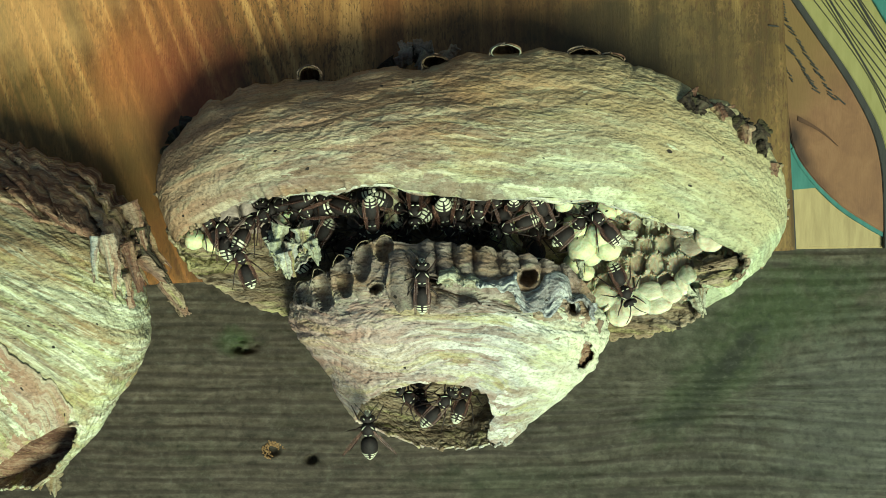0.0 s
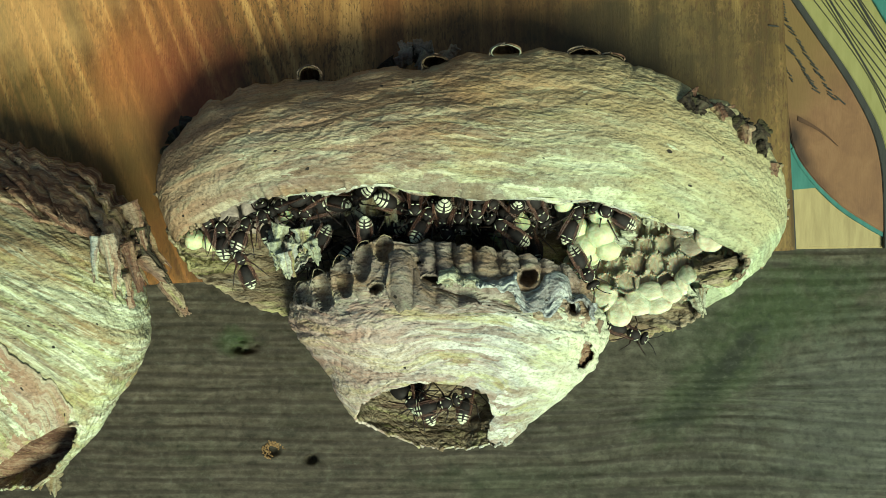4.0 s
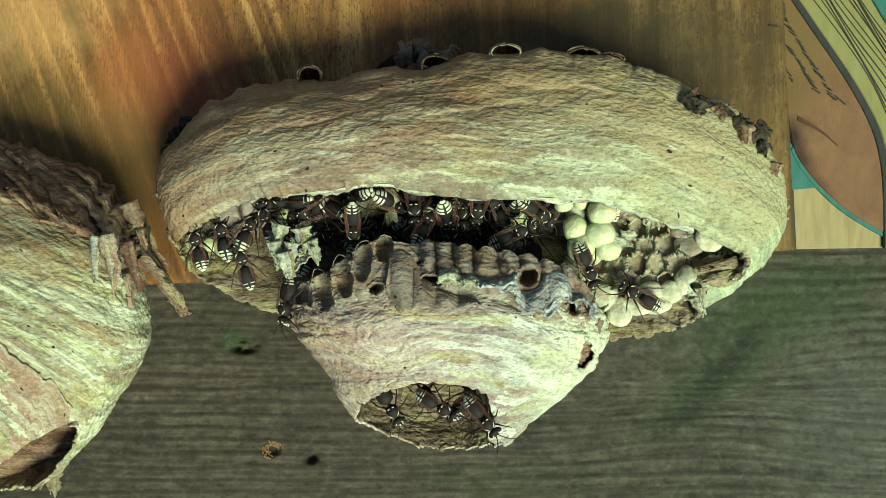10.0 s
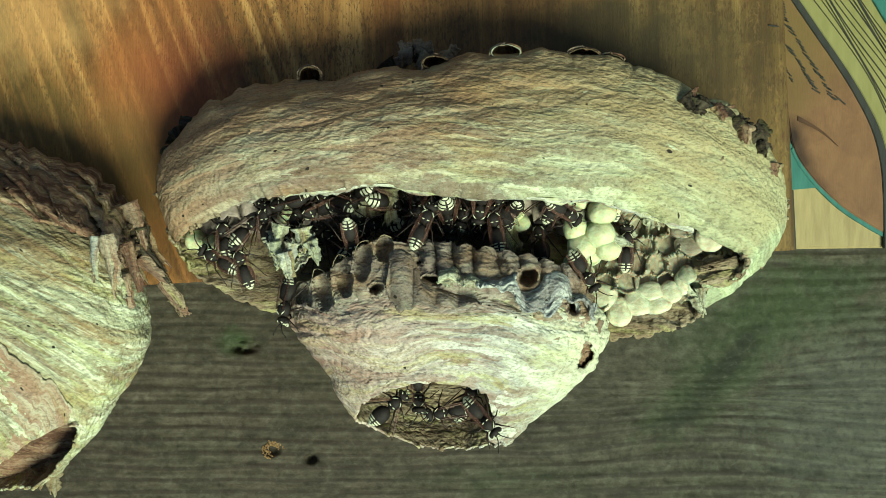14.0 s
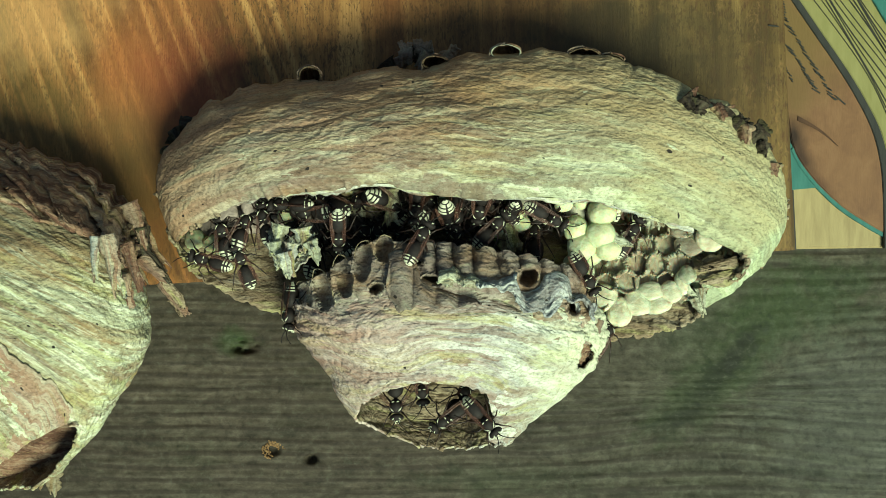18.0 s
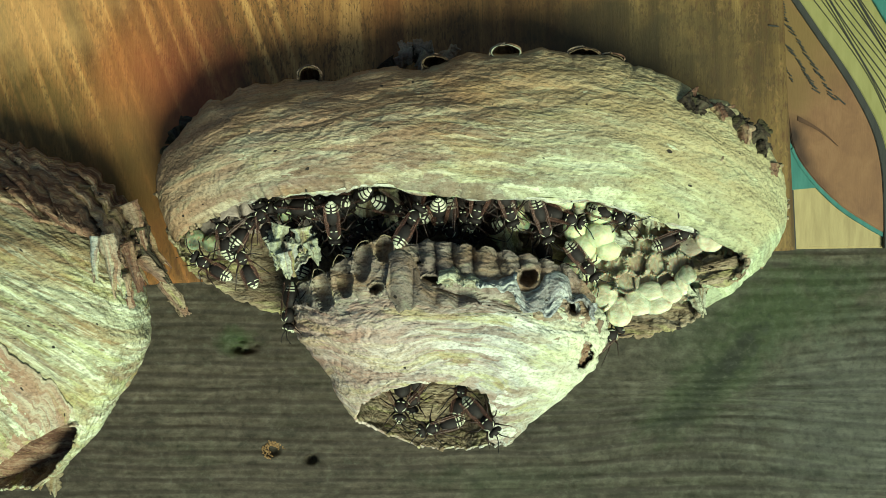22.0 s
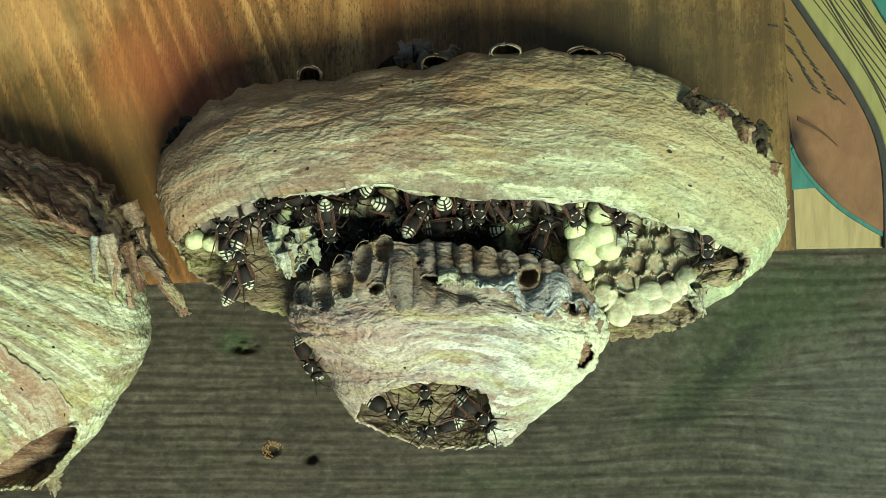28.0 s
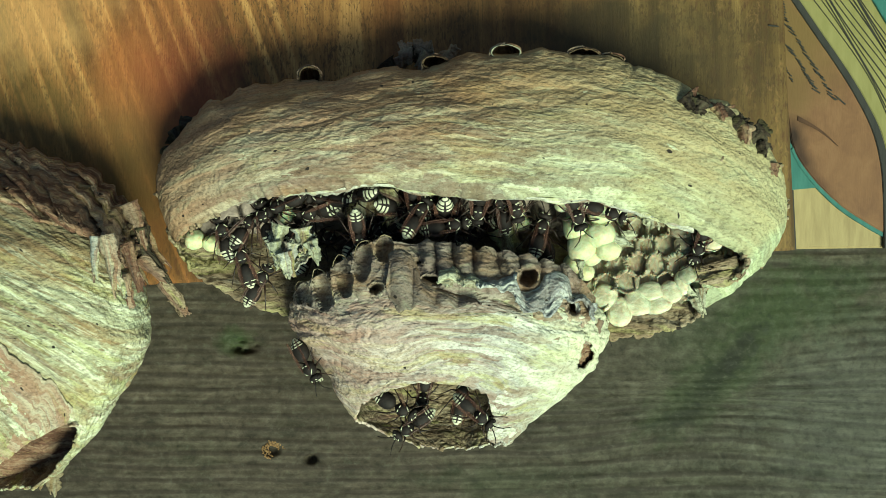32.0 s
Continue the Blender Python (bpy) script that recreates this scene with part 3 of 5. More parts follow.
LEDGES = ((390, 246, 640, 190, 6, 0.0016), (300, 330, 560, 268, -8, 0.0010), (520, 262, 900, 236, 8, 0.0010), (560, 172, 760, 150, 4, 0.0012), (700, 206, 1010, 182, -6, 0.0011),
          (860, 150, 1150, 172, -6, 0.0011), (930, 268, 1240, 300, 10, 0.0009), (1060, 222, 1330, 300, -6, 0.0010), (420, 322, 700, 300, 4, 0.0008), (1180, 366, 1370, 390, 0, 0.0008))


def upper_envelope():
    out = spline([(312, 430), (278, 355), (285, 285), (332, 222), (396, 175), (520, 149), (700, 128), (900, 102), (1060, 108), (1190, 145), (1300, 205), (1375, 285), (1394, 360), (1380, 428), (1322, 496), (1230, 560)])
    lip = spline([(338, 409), (350, 402), (385, 385), (425, 358), (500, 345), (590, 338), (680, 330), (840, 350), (960, 354), (1060, 356), (1150, 382), (1246, 414), (1314, 462), (1284, 506), (1216, 486), (1238, 556)])
    nu, nv = 820, 240
    u = np.linspace(0, 1, nu)
    o, l = out(u), lip(u)
    v = np.linspace(0, 1, nv)[:, None]
    ragged = 3.0 * vn(u * 60, 0 * u, 11) + 3.0 * vn(u * 170, 0 * u, 12)
    l = l + np.stack([0 * u, ragged * np.sin(np.pi * u) ** 0.5], -1)
    e = 3 * vn(u * 70, 0 * u, 15) + 3 * vn(u * 190, 0 * u, 16) - 11 * np.abs(np.sin(u * 47 + 1.6 * vn(u * 11, 0 * u, 17))) * np.clip(np.sin(np.pi * u) * 2 - 0.6, 0, 1)
    s = v ** 1.15
    px = o[None, :, 0] * (1 - s) + l[None, :, 0] * s
    py = o[None, :, 1] * (1 - s) + l[None, :, 1] * s + e[None, :] * (1 - v) ** 9
    arch = np.sin(np.pi * np.clip(u, 0.0, 1)) ** 0.45
    ze = np.interp(u * 15, range(16), [20, 21, 22, 23, 25, 28, 33, 38, 39, 39, 36, 31, 25, 23, 22, 22]) / 1000
    zl = np.interp(u * 15, range(16), [28, 33, 40, 48, 55, 58, 58, 58, 57, 55, 50, 43, 37, 33, 29, 26]) / 1000
    prof = np.sin(np.pi / 2 * v) ** 0.52
    z = ze + (zl - ze) * prof + 0.003 * arch * np.sin(np.pi * v) - 0.004 * arch * np.clip((v - 0.9) / 0.1, 0, 1) ** 2
    skirt = np.linspace(0, 1, 10)[:-1, None]
    zs = 0.0005 + (ze - 0.0005) * skirt
    cx, cy = 800, 330
    sx = (o[None, :, 0] - cx) * (0.93 + 0.07 * skirt ** 0.5) + cx
    sy = (o[None, :, 1] - cy) * (0.93 + 0.07 * skirt ** 0.5) + cy
    X = lay(np.concatenate([sx, px]), np.concatenate([sy, py]), np.concatenate([zs, z]))
    root = lengths(X)
    root[..., 1] -= ze - 0.022
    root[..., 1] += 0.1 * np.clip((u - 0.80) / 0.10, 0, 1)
    slope = np.interp(X[..., 0], [-0.10, 0.0, 0.06, 0.13], [0.006, 0, 0.006, 0.030])
    UV = np.stack([X[..., 0], -X[..., 1] - slope + 0.35 * X[..., 2] + 0.004 * vn(X[..., 0] * 16, X[..., 1] * 25, 44)], -1)
    X = crumple(X, UV, 0.00045, 1, 0.8, 0.36)
    N, PX, PY = normals(X), np.concatenate([sx, px]), np.concatenate([sy, py])
    for k, (x0, y0, x1, y1, bow, h) in enumerate(LEDGES):    # long overlaps where one layer was laid over another
        t = np.clip((PX - x0) / (x1 - x0), 0, 1)
        d = PY - (y0 + (y1 - y0) * t + bow * np.sin(np.pi * t) + 7 * vn(PX / 40, 0 * PX, 70 + k) + 3 * vn(PX / 13, 0 * PX, 80 + k))
        X = X + N * (h * np.sin(np.pi * t) ** 0.6 * 0.55 * np.where(d > 0, np.exp(-d / 15), np.exp(d / 3.0)))[..., None]
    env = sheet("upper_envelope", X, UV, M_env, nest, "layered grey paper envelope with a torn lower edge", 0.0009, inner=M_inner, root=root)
    w = np.linspace(0, 1, 5)[:, None]        # pale torn fringe along the lip
    t = np.linspace(0.17, 0.72, 260)
    q = lip(t)
    deep = np.clip(4 + 6 * vn(t * 45, 0 * t, 91) + 3 * vn(t * 130, 0 * t, 92), 1, 14)
    F = lay(q[None, :, 0] + 0 * w, q[None, :, 1] - 3 + (deep + 3) * w, np.interp(t, u, zl)[None, :] - 0.0035 - 0.0012 * w)
    sheet("torn_fringe", F, lengths(F), M_cone, env, "thin pale torn edge of the paper", 0.0004)
    return env


CONE_Y = np.array([452, 480, 510, 560, 600, 640, 700, 750, 795.0])
CONE_L = np.array([590, 548, 520, 514, 534, 566, 600, 632, 688.0])
CONE_R = np.array([985, 1020, 1047, 1076, 1080, 1056, 996, 935, 894.0])


def cone_z(px, py):
    l, r = np.interp(py, CONE_Y, CONE_L), np.interp(py, CONE_Y, CONE_R)
    c = min(1, abs((px - (l + r) / 2) / ((r - l) / 2))) ** (1 / 0.9)
    return 0.022 + (r - l) / 2 * 0.000155 * 0.85 * math.sqrt(max(0, 1 - c * c)) ** 0.85


def cone():
    yl, xl, xr = CONE_Y, CONE_L, CONE_R
    nu, nv = 640, 230
    th = np.linspace(0, 2 * np.pi, nu, endpoint=False)[None, :]
    v = np.linspace(0, 1, nv)[:, None]
    front = np.clip(np.sin(th), -1, 1)
    c0 = np.sign(np.cos(th)) * np.abs(np.cos(th)) ** 0.9
    x0, x1 = 790 + 185 * c0, 783 + 264 * c0
    fr = np.interp(x1, [514, 560, 600, 640, 690, 720, 860, 1000, 1074], [530, 540, 532, 522, 486, 474, 478, 508, 560]) + 5 * np.abs(np.sin(th * 13))
    top = np.where(front > 0, fr, 530)
    lf = np.interp(x0, [605, 640, 700, 740, 800, 850, 885, 905, 975], [742, 715, 688, 674, 682, 698, 735, 776, 786])
    lb = np.interp(x0, [605, 650, 700, 800, 890, 975], [744, 771, 789, 797, 791, 786])
    low = np.where(front > 0, lf, lb) + (3 * vn(th * 8, 0 * th, 31) + 3 * vn(th * 24, 0 * th, 32))
    py = top + (low - top) * v
    L, R = np.interp(py, yl, xl), np.interp(py, yl, xr)
    L, R = [a + 3 * vn(py / 30, 0 * py, 40) + 3 * vn(py / 10, 0 * py, 43) for a in (L, R)]
    half = (R - L) / 2
    c = np.cos(th)
    px = (L + R) / 2 + half * np.sign(c) * np.abs(c) ** 0.9
    zc = 0.022
    z = zc + half * 0.000155 * 0.85 * np.sign(front) * np.abs(front) ** 0.85
    a, b = (px - 1040) / 20, (py - 630) / 28             # a torn window in the flank, wider below
    e = np.maximum(np.abs(a) * 1.5 - 0.5 * b, np.abs(b)) + 0.10 * vn(px / 9, py / 9, 47)
    gone = (e < 0.85) & (front > 0) & (px < R - 5)
    for cx, cy, rx, ry in ((666, 511, 19, 15), (764, 497, 24, 15), (935, 490, 20, 22), (1015, 547, 16, 16), (571, 520, 18, 34)):     # behind the comb's holes
        gone |= (((px - cx) / rx) ** 2 + ((py - cy) / ry) ** 2 < 1) & (front > 0)
    X = lay(px, py, z)
    UV = lengths(X)
    UV[..., 1] = -py * 0.00017 + 0.004 * np.cos(th) + 0.0012 * np.sin(th * 3) + 0.0025 * vn(th * 3, py / 90, 35)
    X = crumple(X, UV, 0.00055, 5, 0.8, 0.7)
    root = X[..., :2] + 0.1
    # patch added behind the window, so that the hole is not black
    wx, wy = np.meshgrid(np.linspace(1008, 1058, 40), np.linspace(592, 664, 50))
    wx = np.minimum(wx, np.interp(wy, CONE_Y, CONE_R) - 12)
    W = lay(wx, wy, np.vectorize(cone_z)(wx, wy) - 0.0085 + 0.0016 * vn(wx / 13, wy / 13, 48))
    sheet("inner_fold", crumple(W, lengths(W), 0.0005, 49), lengths(W), M_torn, nest, "brown patch added behind a torn window to lighten it", 0.0006)
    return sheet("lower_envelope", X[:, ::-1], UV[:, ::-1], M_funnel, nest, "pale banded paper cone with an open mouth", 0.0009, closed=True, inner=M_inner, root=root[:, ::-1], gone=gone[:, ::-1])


def back_envelope():
    """The hollow back half, whose inner face shows under the comb."""
    edge = spline([(300, 415), (335, 475), (400, 520), (500, 553), (640, 590), (820, 610), (1000, 608), (1092, 598), (1168, 590), (1230, 558), (1286, 500), (1325, 430)])
    root = spline([(330, 260), (360, 260), (420, 250), (520, 245), (640, 240), (800, 240), (950, 240), (1050, 240), (1130, 245), (1200, 255), (1260, 270), (1310, 300)])
    nu, nv = 300, 70
    u = np.linspace(0, 1, nu)
    a, b = root(u), edge(u)
    b = b + np.stack([0 * u, 4 * vn(u * 60, 0 * u, 51) + 3 * vn(u * 150, 0 * u, 52)], -1)
    v = np.linspace(0, 1, nv)[:, None]
    z = 0.006 + 0.014 * v ** 2.2 + 0 * u
    X = lay(a[None, :, 0] * (1 - v) + b[None, :, 0] * v, a[None, :, 1] * (1 - v) + b[None, :, 1] * v, z)
    UV = lengths(X)
    X = crumple(X, UV, 0.0007, 8)
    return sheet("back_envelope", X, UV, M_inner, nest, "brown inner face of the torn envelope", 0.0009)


upper_envelope()
cone()
back_envelope()


# ---- comb and torn paper of the main nest ----
M_palecomb = paper("comb_paper_cream", [(0.36, 0.33, 0.20), (0.50, 0.50, 0.34), (0.56, 0.61, 0.45), (0.68, 0.71, 0.49), (0.82, 0.85, 0.64)], 0.2)


def wax_mat(name, a, b, size=1.6):
    """Thin cell covers, smooth and a little cloudy."""
    m = Mat(name, 0.5)
    v = m.coords("Object")
    m.colour(m.ramp(m.noise(v, size, 5, 0.6), [(0.34, a), (0.64, b)]))
    m.b.inputs["Subsurface Weight"].default_value = 0.3
    m.b.inputs["Subsurface Scale"].default_value = 0.002
    m.bump(m.noise(v, size * 1.5, 5), strength=0.25, dist=0.13 / size)
    return m.m


M_wax = wax_mat("cell_cover_sallow", (0.38, 0.36, 0.235), (0.66, 0.66, 0.47))
M_waxgrey = wax_mat("cell_cover_grey", (0.17, 0.14, 0.095), (0.30, 0.28, 0.20))
M_waxpale = wax_mat("cell_cover_pale", (0.22, 0.23, 0.15), (0.44, 0.465, 0.335))
M_waxbase = wax_mat("cell_cover_brown", (0.19, 0.155, 0.10), (0.40, 0.37, 0.255), 200)
M_dry = paper("nest_paper_tan", [(0.10, 0.062, 0.034), (0.18, 0.125, 0.068), (0.25, 0.19, 0.105), (0.36, 0.31, 0.18)], 0.5, None, 0.2)
M_soft = paper("comb_paper_sallow", [(0.34, 0.28, 0.16), (0.50, 0.46, 0.30), (0.58, 0.60, 0.44), (0.66, 0.68, 0.47), (0.82, 0.86, 0.60)], 0.5, None, 0.15)
M_pink = paper("nest_paper_pinkish", [(0.47, 0.30, 0.195), (0.56, 0.385, 0.265), (0.60, 0.455, 0.31), (0.66, 0.55, 0.39), (0.74, 0.68, 0.49)], 0.3)
M_shelf = paper("comb_paper_beige", [(0.26, 0.185, 0.10), (0.42, 0.33, 0.19), (0.52, 0.46, 0.29), (0.64, 0.61, 0.39), (0.78, 0.78, 0.54)], 0.4)
def flap(name, px, py, z, w, h, turn, material, parent, seed, curl=0.3, lean=0.0, twist=0.0, thick=0.0005, taper=0.5, label=""):
    """A torn, curled scrap of paper; w across the grain's way, h down its length, sizes in view pixels."""
    k = (EYE - z) * math.tan(radians(22.5)) / 784
    nu, nv = 18, 20
    a, b = np.meshgrid(np.linspace(-0.5, 0.5, nu), np.linspace(0, 1, nv))
    edge = 1 + 0.22 * vn(b * 5, 0 * b, seed) + 0.12 * vn(b * 17, 0 * b, seed + 1)
    end = 1 + 0.16 * vn(a * 6, 0 * a, seed + 2) + 0.08 * vn(a * 19, 0 * a, seed + 3)
    x = a * w * k * edge * (1 - taper * b)
    y = -b * h * k * end
    rad = curl * w * k
    zz = rad * (np.cos(a * 2.6) - 0.6) + lean * b * h * k - 0.15 * curl * h * k * b * b
    zz += 0.05 * w * k * vn(a * 4, b * 5, seed + 5)
    ang = twist * b
    x, zz = x * np.cos(ang) - zz * np.sin(ang), x * np.sin(ang) + zz * np.cos(ang)
    t = radians(turn)
    X = np.stack([x * math.cos(t) - y * math.sin(t), x * math.sin(t) + y * math.cos(t), zz], -1) + np.array(P(px, py, z))
    UV = np.stack([b * h * k + seed * 0.013, a * w * k + seed * 0.007], -1)
    X = crumple(X, UV, 0.0003, seed)
    return sheet(name, X, UV, material, parent, label, thick)


def trough(px, y0, y1, w, depth, z0, seed, hollow, tilt=0.0):
    """Half of a cell wall, hollow or bulging, standing along the comb's edge."""
    nu, nv = 18, 24
    a, b = np.meshgrid(np.linspace(-1, 1, nu), np.linspace(0, 1, nv))
    arch = np.clip(np.sin(np.clip(b * 3.2, 0, 1) * np.pi * 0.5) ** 0.5, 0.05, 1) if hollow else 0.92 + 0.08 * b
    half = w / 2 * arch * (1 + 0.07 * vn(b * 5, a * 2, seed))
    x = px + a * half + tilt * (b - 0.5) * (y1 - y0)
    y = y0 + (y1 - y0) * b + (3 * vn(a * 4, b * 0, seed + 3)) * (1 - b)
    r = np.sqrt(np.clip(1 - a * a, 0, 1)) if hollow else np.clip(1 - np.abs(a) ** 2.2, 0, 1)
    if hollow:
        z = z0 - depth * r * np.clip(b * 6, 0, 1) * np.clip((1.04 - b) * 5, 0, 1)
    else:
        z = z0 + depth * r - 0.013 * (1 - b) ** 1.4
    z = z + 0.0004 * vn(a * 5 + seed, b * 8, seed + 4)
    X = lay(x, y, z)
    return X, np.stack([b * 0.011 + seed * 0.01, a * 0.004], -1)


MM = 0.001


def limb(points, radii, seg=6):
    bm = bmesh.new()
    rings = []
    for k, (p, r) in enumerate(zip(points, radii)):
        p = Vector(p)
        d = (Vector(points[min(k + 1, len(points) - 1)]) - Vector(points[max(k - 1, 0)])).normalized()
        a = d.orthogonal().normalized()
        b = d.cross(a)
        rings.append([bm.verts.new((p + r * (a * math.cos(2 * math.pi * i / seg) + b * math.sin(2 * math.pi * i / seg))) * MM) for i in range(seg)])
    for p, q in zip(rings, rings[1:]):
        for i in range(seg):
            bm.faces.new((p[i], p[(i + 1) % seg], q[(i + 1) % seg], q[i]))
    bm.faces.new(rings[0]), bm.faces.new(rings[-1])
    bmesh.ops.recalc_face_normals(bm, faces=bm.faces)
    return bm


def tube_mesh(name, r=0.0032, length=0.012, wall=0.0004, seed=0, sides=6):
    """A six-sided paper cell: mouth at the origin, body along +y."""
    rnd = random.Random(seed)
    bm = bmesh.new()
    n = sides * 2
    rings = []
    for rr, yy in ((r, length), (r, length * 0.5), (r * 1.03, 0.0), (r * 1.0 - wall, -0.0002), (r - wall, length * 0.5), (r - wall * 2, length * 0.9)):
        ring = []
        for i in range(n):
            a = 2 * math.pi * i / n
            q = rr * (1 if i % 2 == 0 else math.cos(math.pi / sides) * 1.04)
            ring.append(bm.verts.new((q * math.cos(a), yy + rnd.uniform(-1, 1) * (0.0004 if yy < 0.001 else 0.0001), q * math.sin(a))))
        rings.append(ring)
    for p, q in zip(rings, rings[1:]):
        for i in range(n):
            bm.faces.new((p[i], p[(i + 1) % n], q[(i + 1) % n], q[i]))
    bm.faces.new(rings[-1])
    bm.faces.new(rings[0][::-1])
    bmesh.ops.recalc_face_normals(bm, faces=bm.faces)
    me = bpy.data.meshes.new(name)
    bm.to_mesh(me)
    bm.free()
    smooth(me)
    return me


def cap_mesh(name, seed):
    """A silk dome over a cell, of radius one, bulging along -y."""
    rnd = random.Random(seed)
    bm = bmesh.new()
    bmesh.ops.create_uvsphere(bm, u_segments=20, v_segments=12, radius=1)
    for v in bm.verts:
        n = noise.noise(v.co * 1.6 + Vector((seed * 3.1, 0, 0)))
        v.co *= 1 + 0.09 * n
        if v.co.y > 0:
            v.co.y *= 1.5
    me = bpy.data.meshes.new(name)
    bm.to_mesh(me)
    bm.free()
    smooth(me)
    me.materials.append(M_cap)
    return me


def put(name, me, parent, at, rx=0, ry=0, rz=0, s=1.0, material=None, label=""):
    ob = link(name, me, material, parent, label)
    ob.matrix_basis = pose(*(Vector(at) - ORG[parent]), rx, ry, rz) @ Matrix.Diagonal((*(s if isinstance(s, tuple) else (s, s, s)), 1))
    return ob


def lower_comb():
    """The cone's broken upper edge: opened cells with thin rims, ribs of cell walls, torn layers over them."""
    nu, nv = 520, 180
    t, v = np.meshgrid(np.linspace(0, 1, nu), np.linspace(0, 1, nv))
    px = 517 + 536 * t
    top = np.interp(px, [518, 530, 556, 575, 590, 606, 622, 640, 660, 682, 700, 730, 800, 900, 945, 1000, 1030, 1052], [520, 500, 488, 478, 470, 456, 448, 430, 424, 416, 424, 428, 432, 446, 458, 470, 496, 530]) + 2 * vn(px / 9, 0 * px, 3) + 5 - 9 * np.clip((px - 735) / 20, 0, 1) * np.abs(np.sin((px - 700) / 36 * np.pi)) ** 0.8
    py = top + (610 - top) * v
    px = np.clip(px, np.interp(py, CONE_Y, CONE_L) + 2, np.interp(py, CONE_Y, CONE_R) - 2)
    zc = np.vectorize(cone_z)(px, np.maximum(py, 525))
    lean = 0.10 * (py - 470)
    hump = np.clip(np.abs(np.sin((px - 700 - lean + 9 * vn(px / 50, py / 50, 5)) / 36 * np.pi)), 0, 1) ** 0.85
    up = np.clip((500 - py) / 85, 0, 1)
    ridge = np.clip((px - 735) / 20, 0, 1) * np.clip((524 - py) / 60, 0, 1)
    drop = np.interp(px, [520, 700, 850, 1050], [578, 552, 540, 566]) + 20 * vn(px / 46, py / 80, 4) + 12 * vn(px / 15, py / 30, 6)
    z = zc + 0.0013 - 0.0032 * np.clip((py - drop + 55) / 80, 0, 1) + 0.0009 * vn(px / 22, py / 14, 8) + 0.0048 * (hump - 0.6) * ridge - 0.008 * up ** 1.4 * np.clip((px - 660) / 80, 0.30, 1)
    cells = ((537, 522, 13, 22, 0.0035, -0.25), (571, 513, 16, 37, 0.0085, -0.22), (607, 489, 17, 37, 0.0090, -0.12), (642, 463, 17, 36, 0.0075, 0.10), (680, 441, 17, 24, 0.0090, 0.05), (666, 511, 15, 11, 0.0070, 0.2),
             (764, 497, 20, 11, 0.0080, -0.3), (741, 466, 12, 5, 0.0040, 0.0), (935, 490, 17, 19, 0.0095, 0.05), (1015, 547, 13, 13, 0.0085, 0.0))
    for k, (cx, cy, rx, ry, deep, tilt) in enumerate(cells):
        a, b = (px - cx + tilt * (py - cy)) / rx, (py - cy) / ry
        e = (np.abs(a) ** 2.1 + np.abs(b) ** 2.1) ** (1 / 2.1) + 0.07 * vn(px / 13, py / 13, 40 + k)
        z = z - (1.1 if ry < 23 else 0.72) * deep * np.clip(1.0 - e ** 2, 0, 1) ** 0.62 + 0.0006 * np.exp(-((e - 1.08) / 0.07) ** 2) * np.clip(0.6 - b, 0.15, 1)
    X = lay(px, py, z)
    UV = lengths(X)
    UV[..., 1] = -py * 0.00017
    X = crumple(X, UV, 0.00030, 77)
    comb = sheet("lower_comb", X, UV, M_edge, nest, "mauve-grey broken cell walls along the cone's edge", 0.0006, root=np.stack([UV[..., 0], (py - 400) * 0.00018], -1))
    nu, nv = 90, 12
    t, v = np.meshgrid(np.linspace(0, 1, nu), np.linspace(0, 1, nv))
    px = 528 + 515 * t
    top = np.interp(px, [520, 600, 680, 760, 900, 1000, 1045], [516, 474, 430, 436, 450, 482, 526])
    z1 = np.vectorize(cone_z)(px, 0 * px + 505)
    X = lay(px, top + 7 - 6 * v, z1 - 0.0145 - v * (z1 - 0.020))
    sheet("comb_floor", X, lengths(X), M_comb_shaded, comb, "dark comb top", 0.0006)
    for k, (cx, cy, rx, ry, tilt, a0, a1) in enumerate(((571, 513, 17, 38, -0.22, -20, 215), (607, 489, 18, 38, -0.12, -30, 200), (642, 463, 18, 37, 0.10, 10, 190), (680, 441, 18, 25, 0.05, -40, 230), (936, 490, 19, 21, 0.05, -30, 190), (538, 522, 14, 24, -0.25, 60, 220))):
        spine, rnd = [], random.Random(60 + k)       # thin pale rims of the opened cells
        for a in np.linspace(a0, a1, 15):
            x = cx + rx * math.cos(radians(a)) + tilt * ry * math.sin(radians(a)) + rnd.uniform(-1, 1)
            y = cy - ry * math.sin(radians(a)) + rnd.uniform(-1, 1)
            up = min(1, max(0, (500 - y) / 85))
            spine.append(P(x, y, cone_z(x, max(y, 525)) + 0.0009 - 0.008 * up ** 1.4 * min(1, max(0.3, (x - 660) / 80))) / MM)
        bm = limb(spine, [0.12 + 0.10 * rnd.random() for _ in spine])
        part("cell_rim", bm, M_shelf, comb, "thin pale rim of an opened cell")
    # torn layers that run over the cells: (outline above, outline below, lift, material)
    layers = (([(846, 500), (880, 494), (905, 484), (914, 480), (922, 512), (950, 508), (966, 488), (985, 482), (1004, 492), (1012, 524), (1034, 524), (1052, 548)],
               [(846, 506), (884, 512), (906, 526), (926, 552), (944, 556), (962, 550), (976, 562), (992, 544), (1002, 530), (1014, 533), (1036, 536), (1054, 572)], 0.0046, M_blue, "blue-grey torn scalloped paper layer"),
              ([(690, 452), (704, 444), (718, 446), (732, 456), (742, 478), (748, 494), (790, 512), (826, 524), (850, 534)],
               [(682, 506), (690, 530), (704, 552), (722, 548), (744, 540), (770, 546), (800, 542), (828, 544), (850, 536)], 0.0022, M_edge, "grey torn fan of paper"),
              ([(776, 480), (792, 472), (806, 474), (820, 488), (836, 484), (852, 499)],
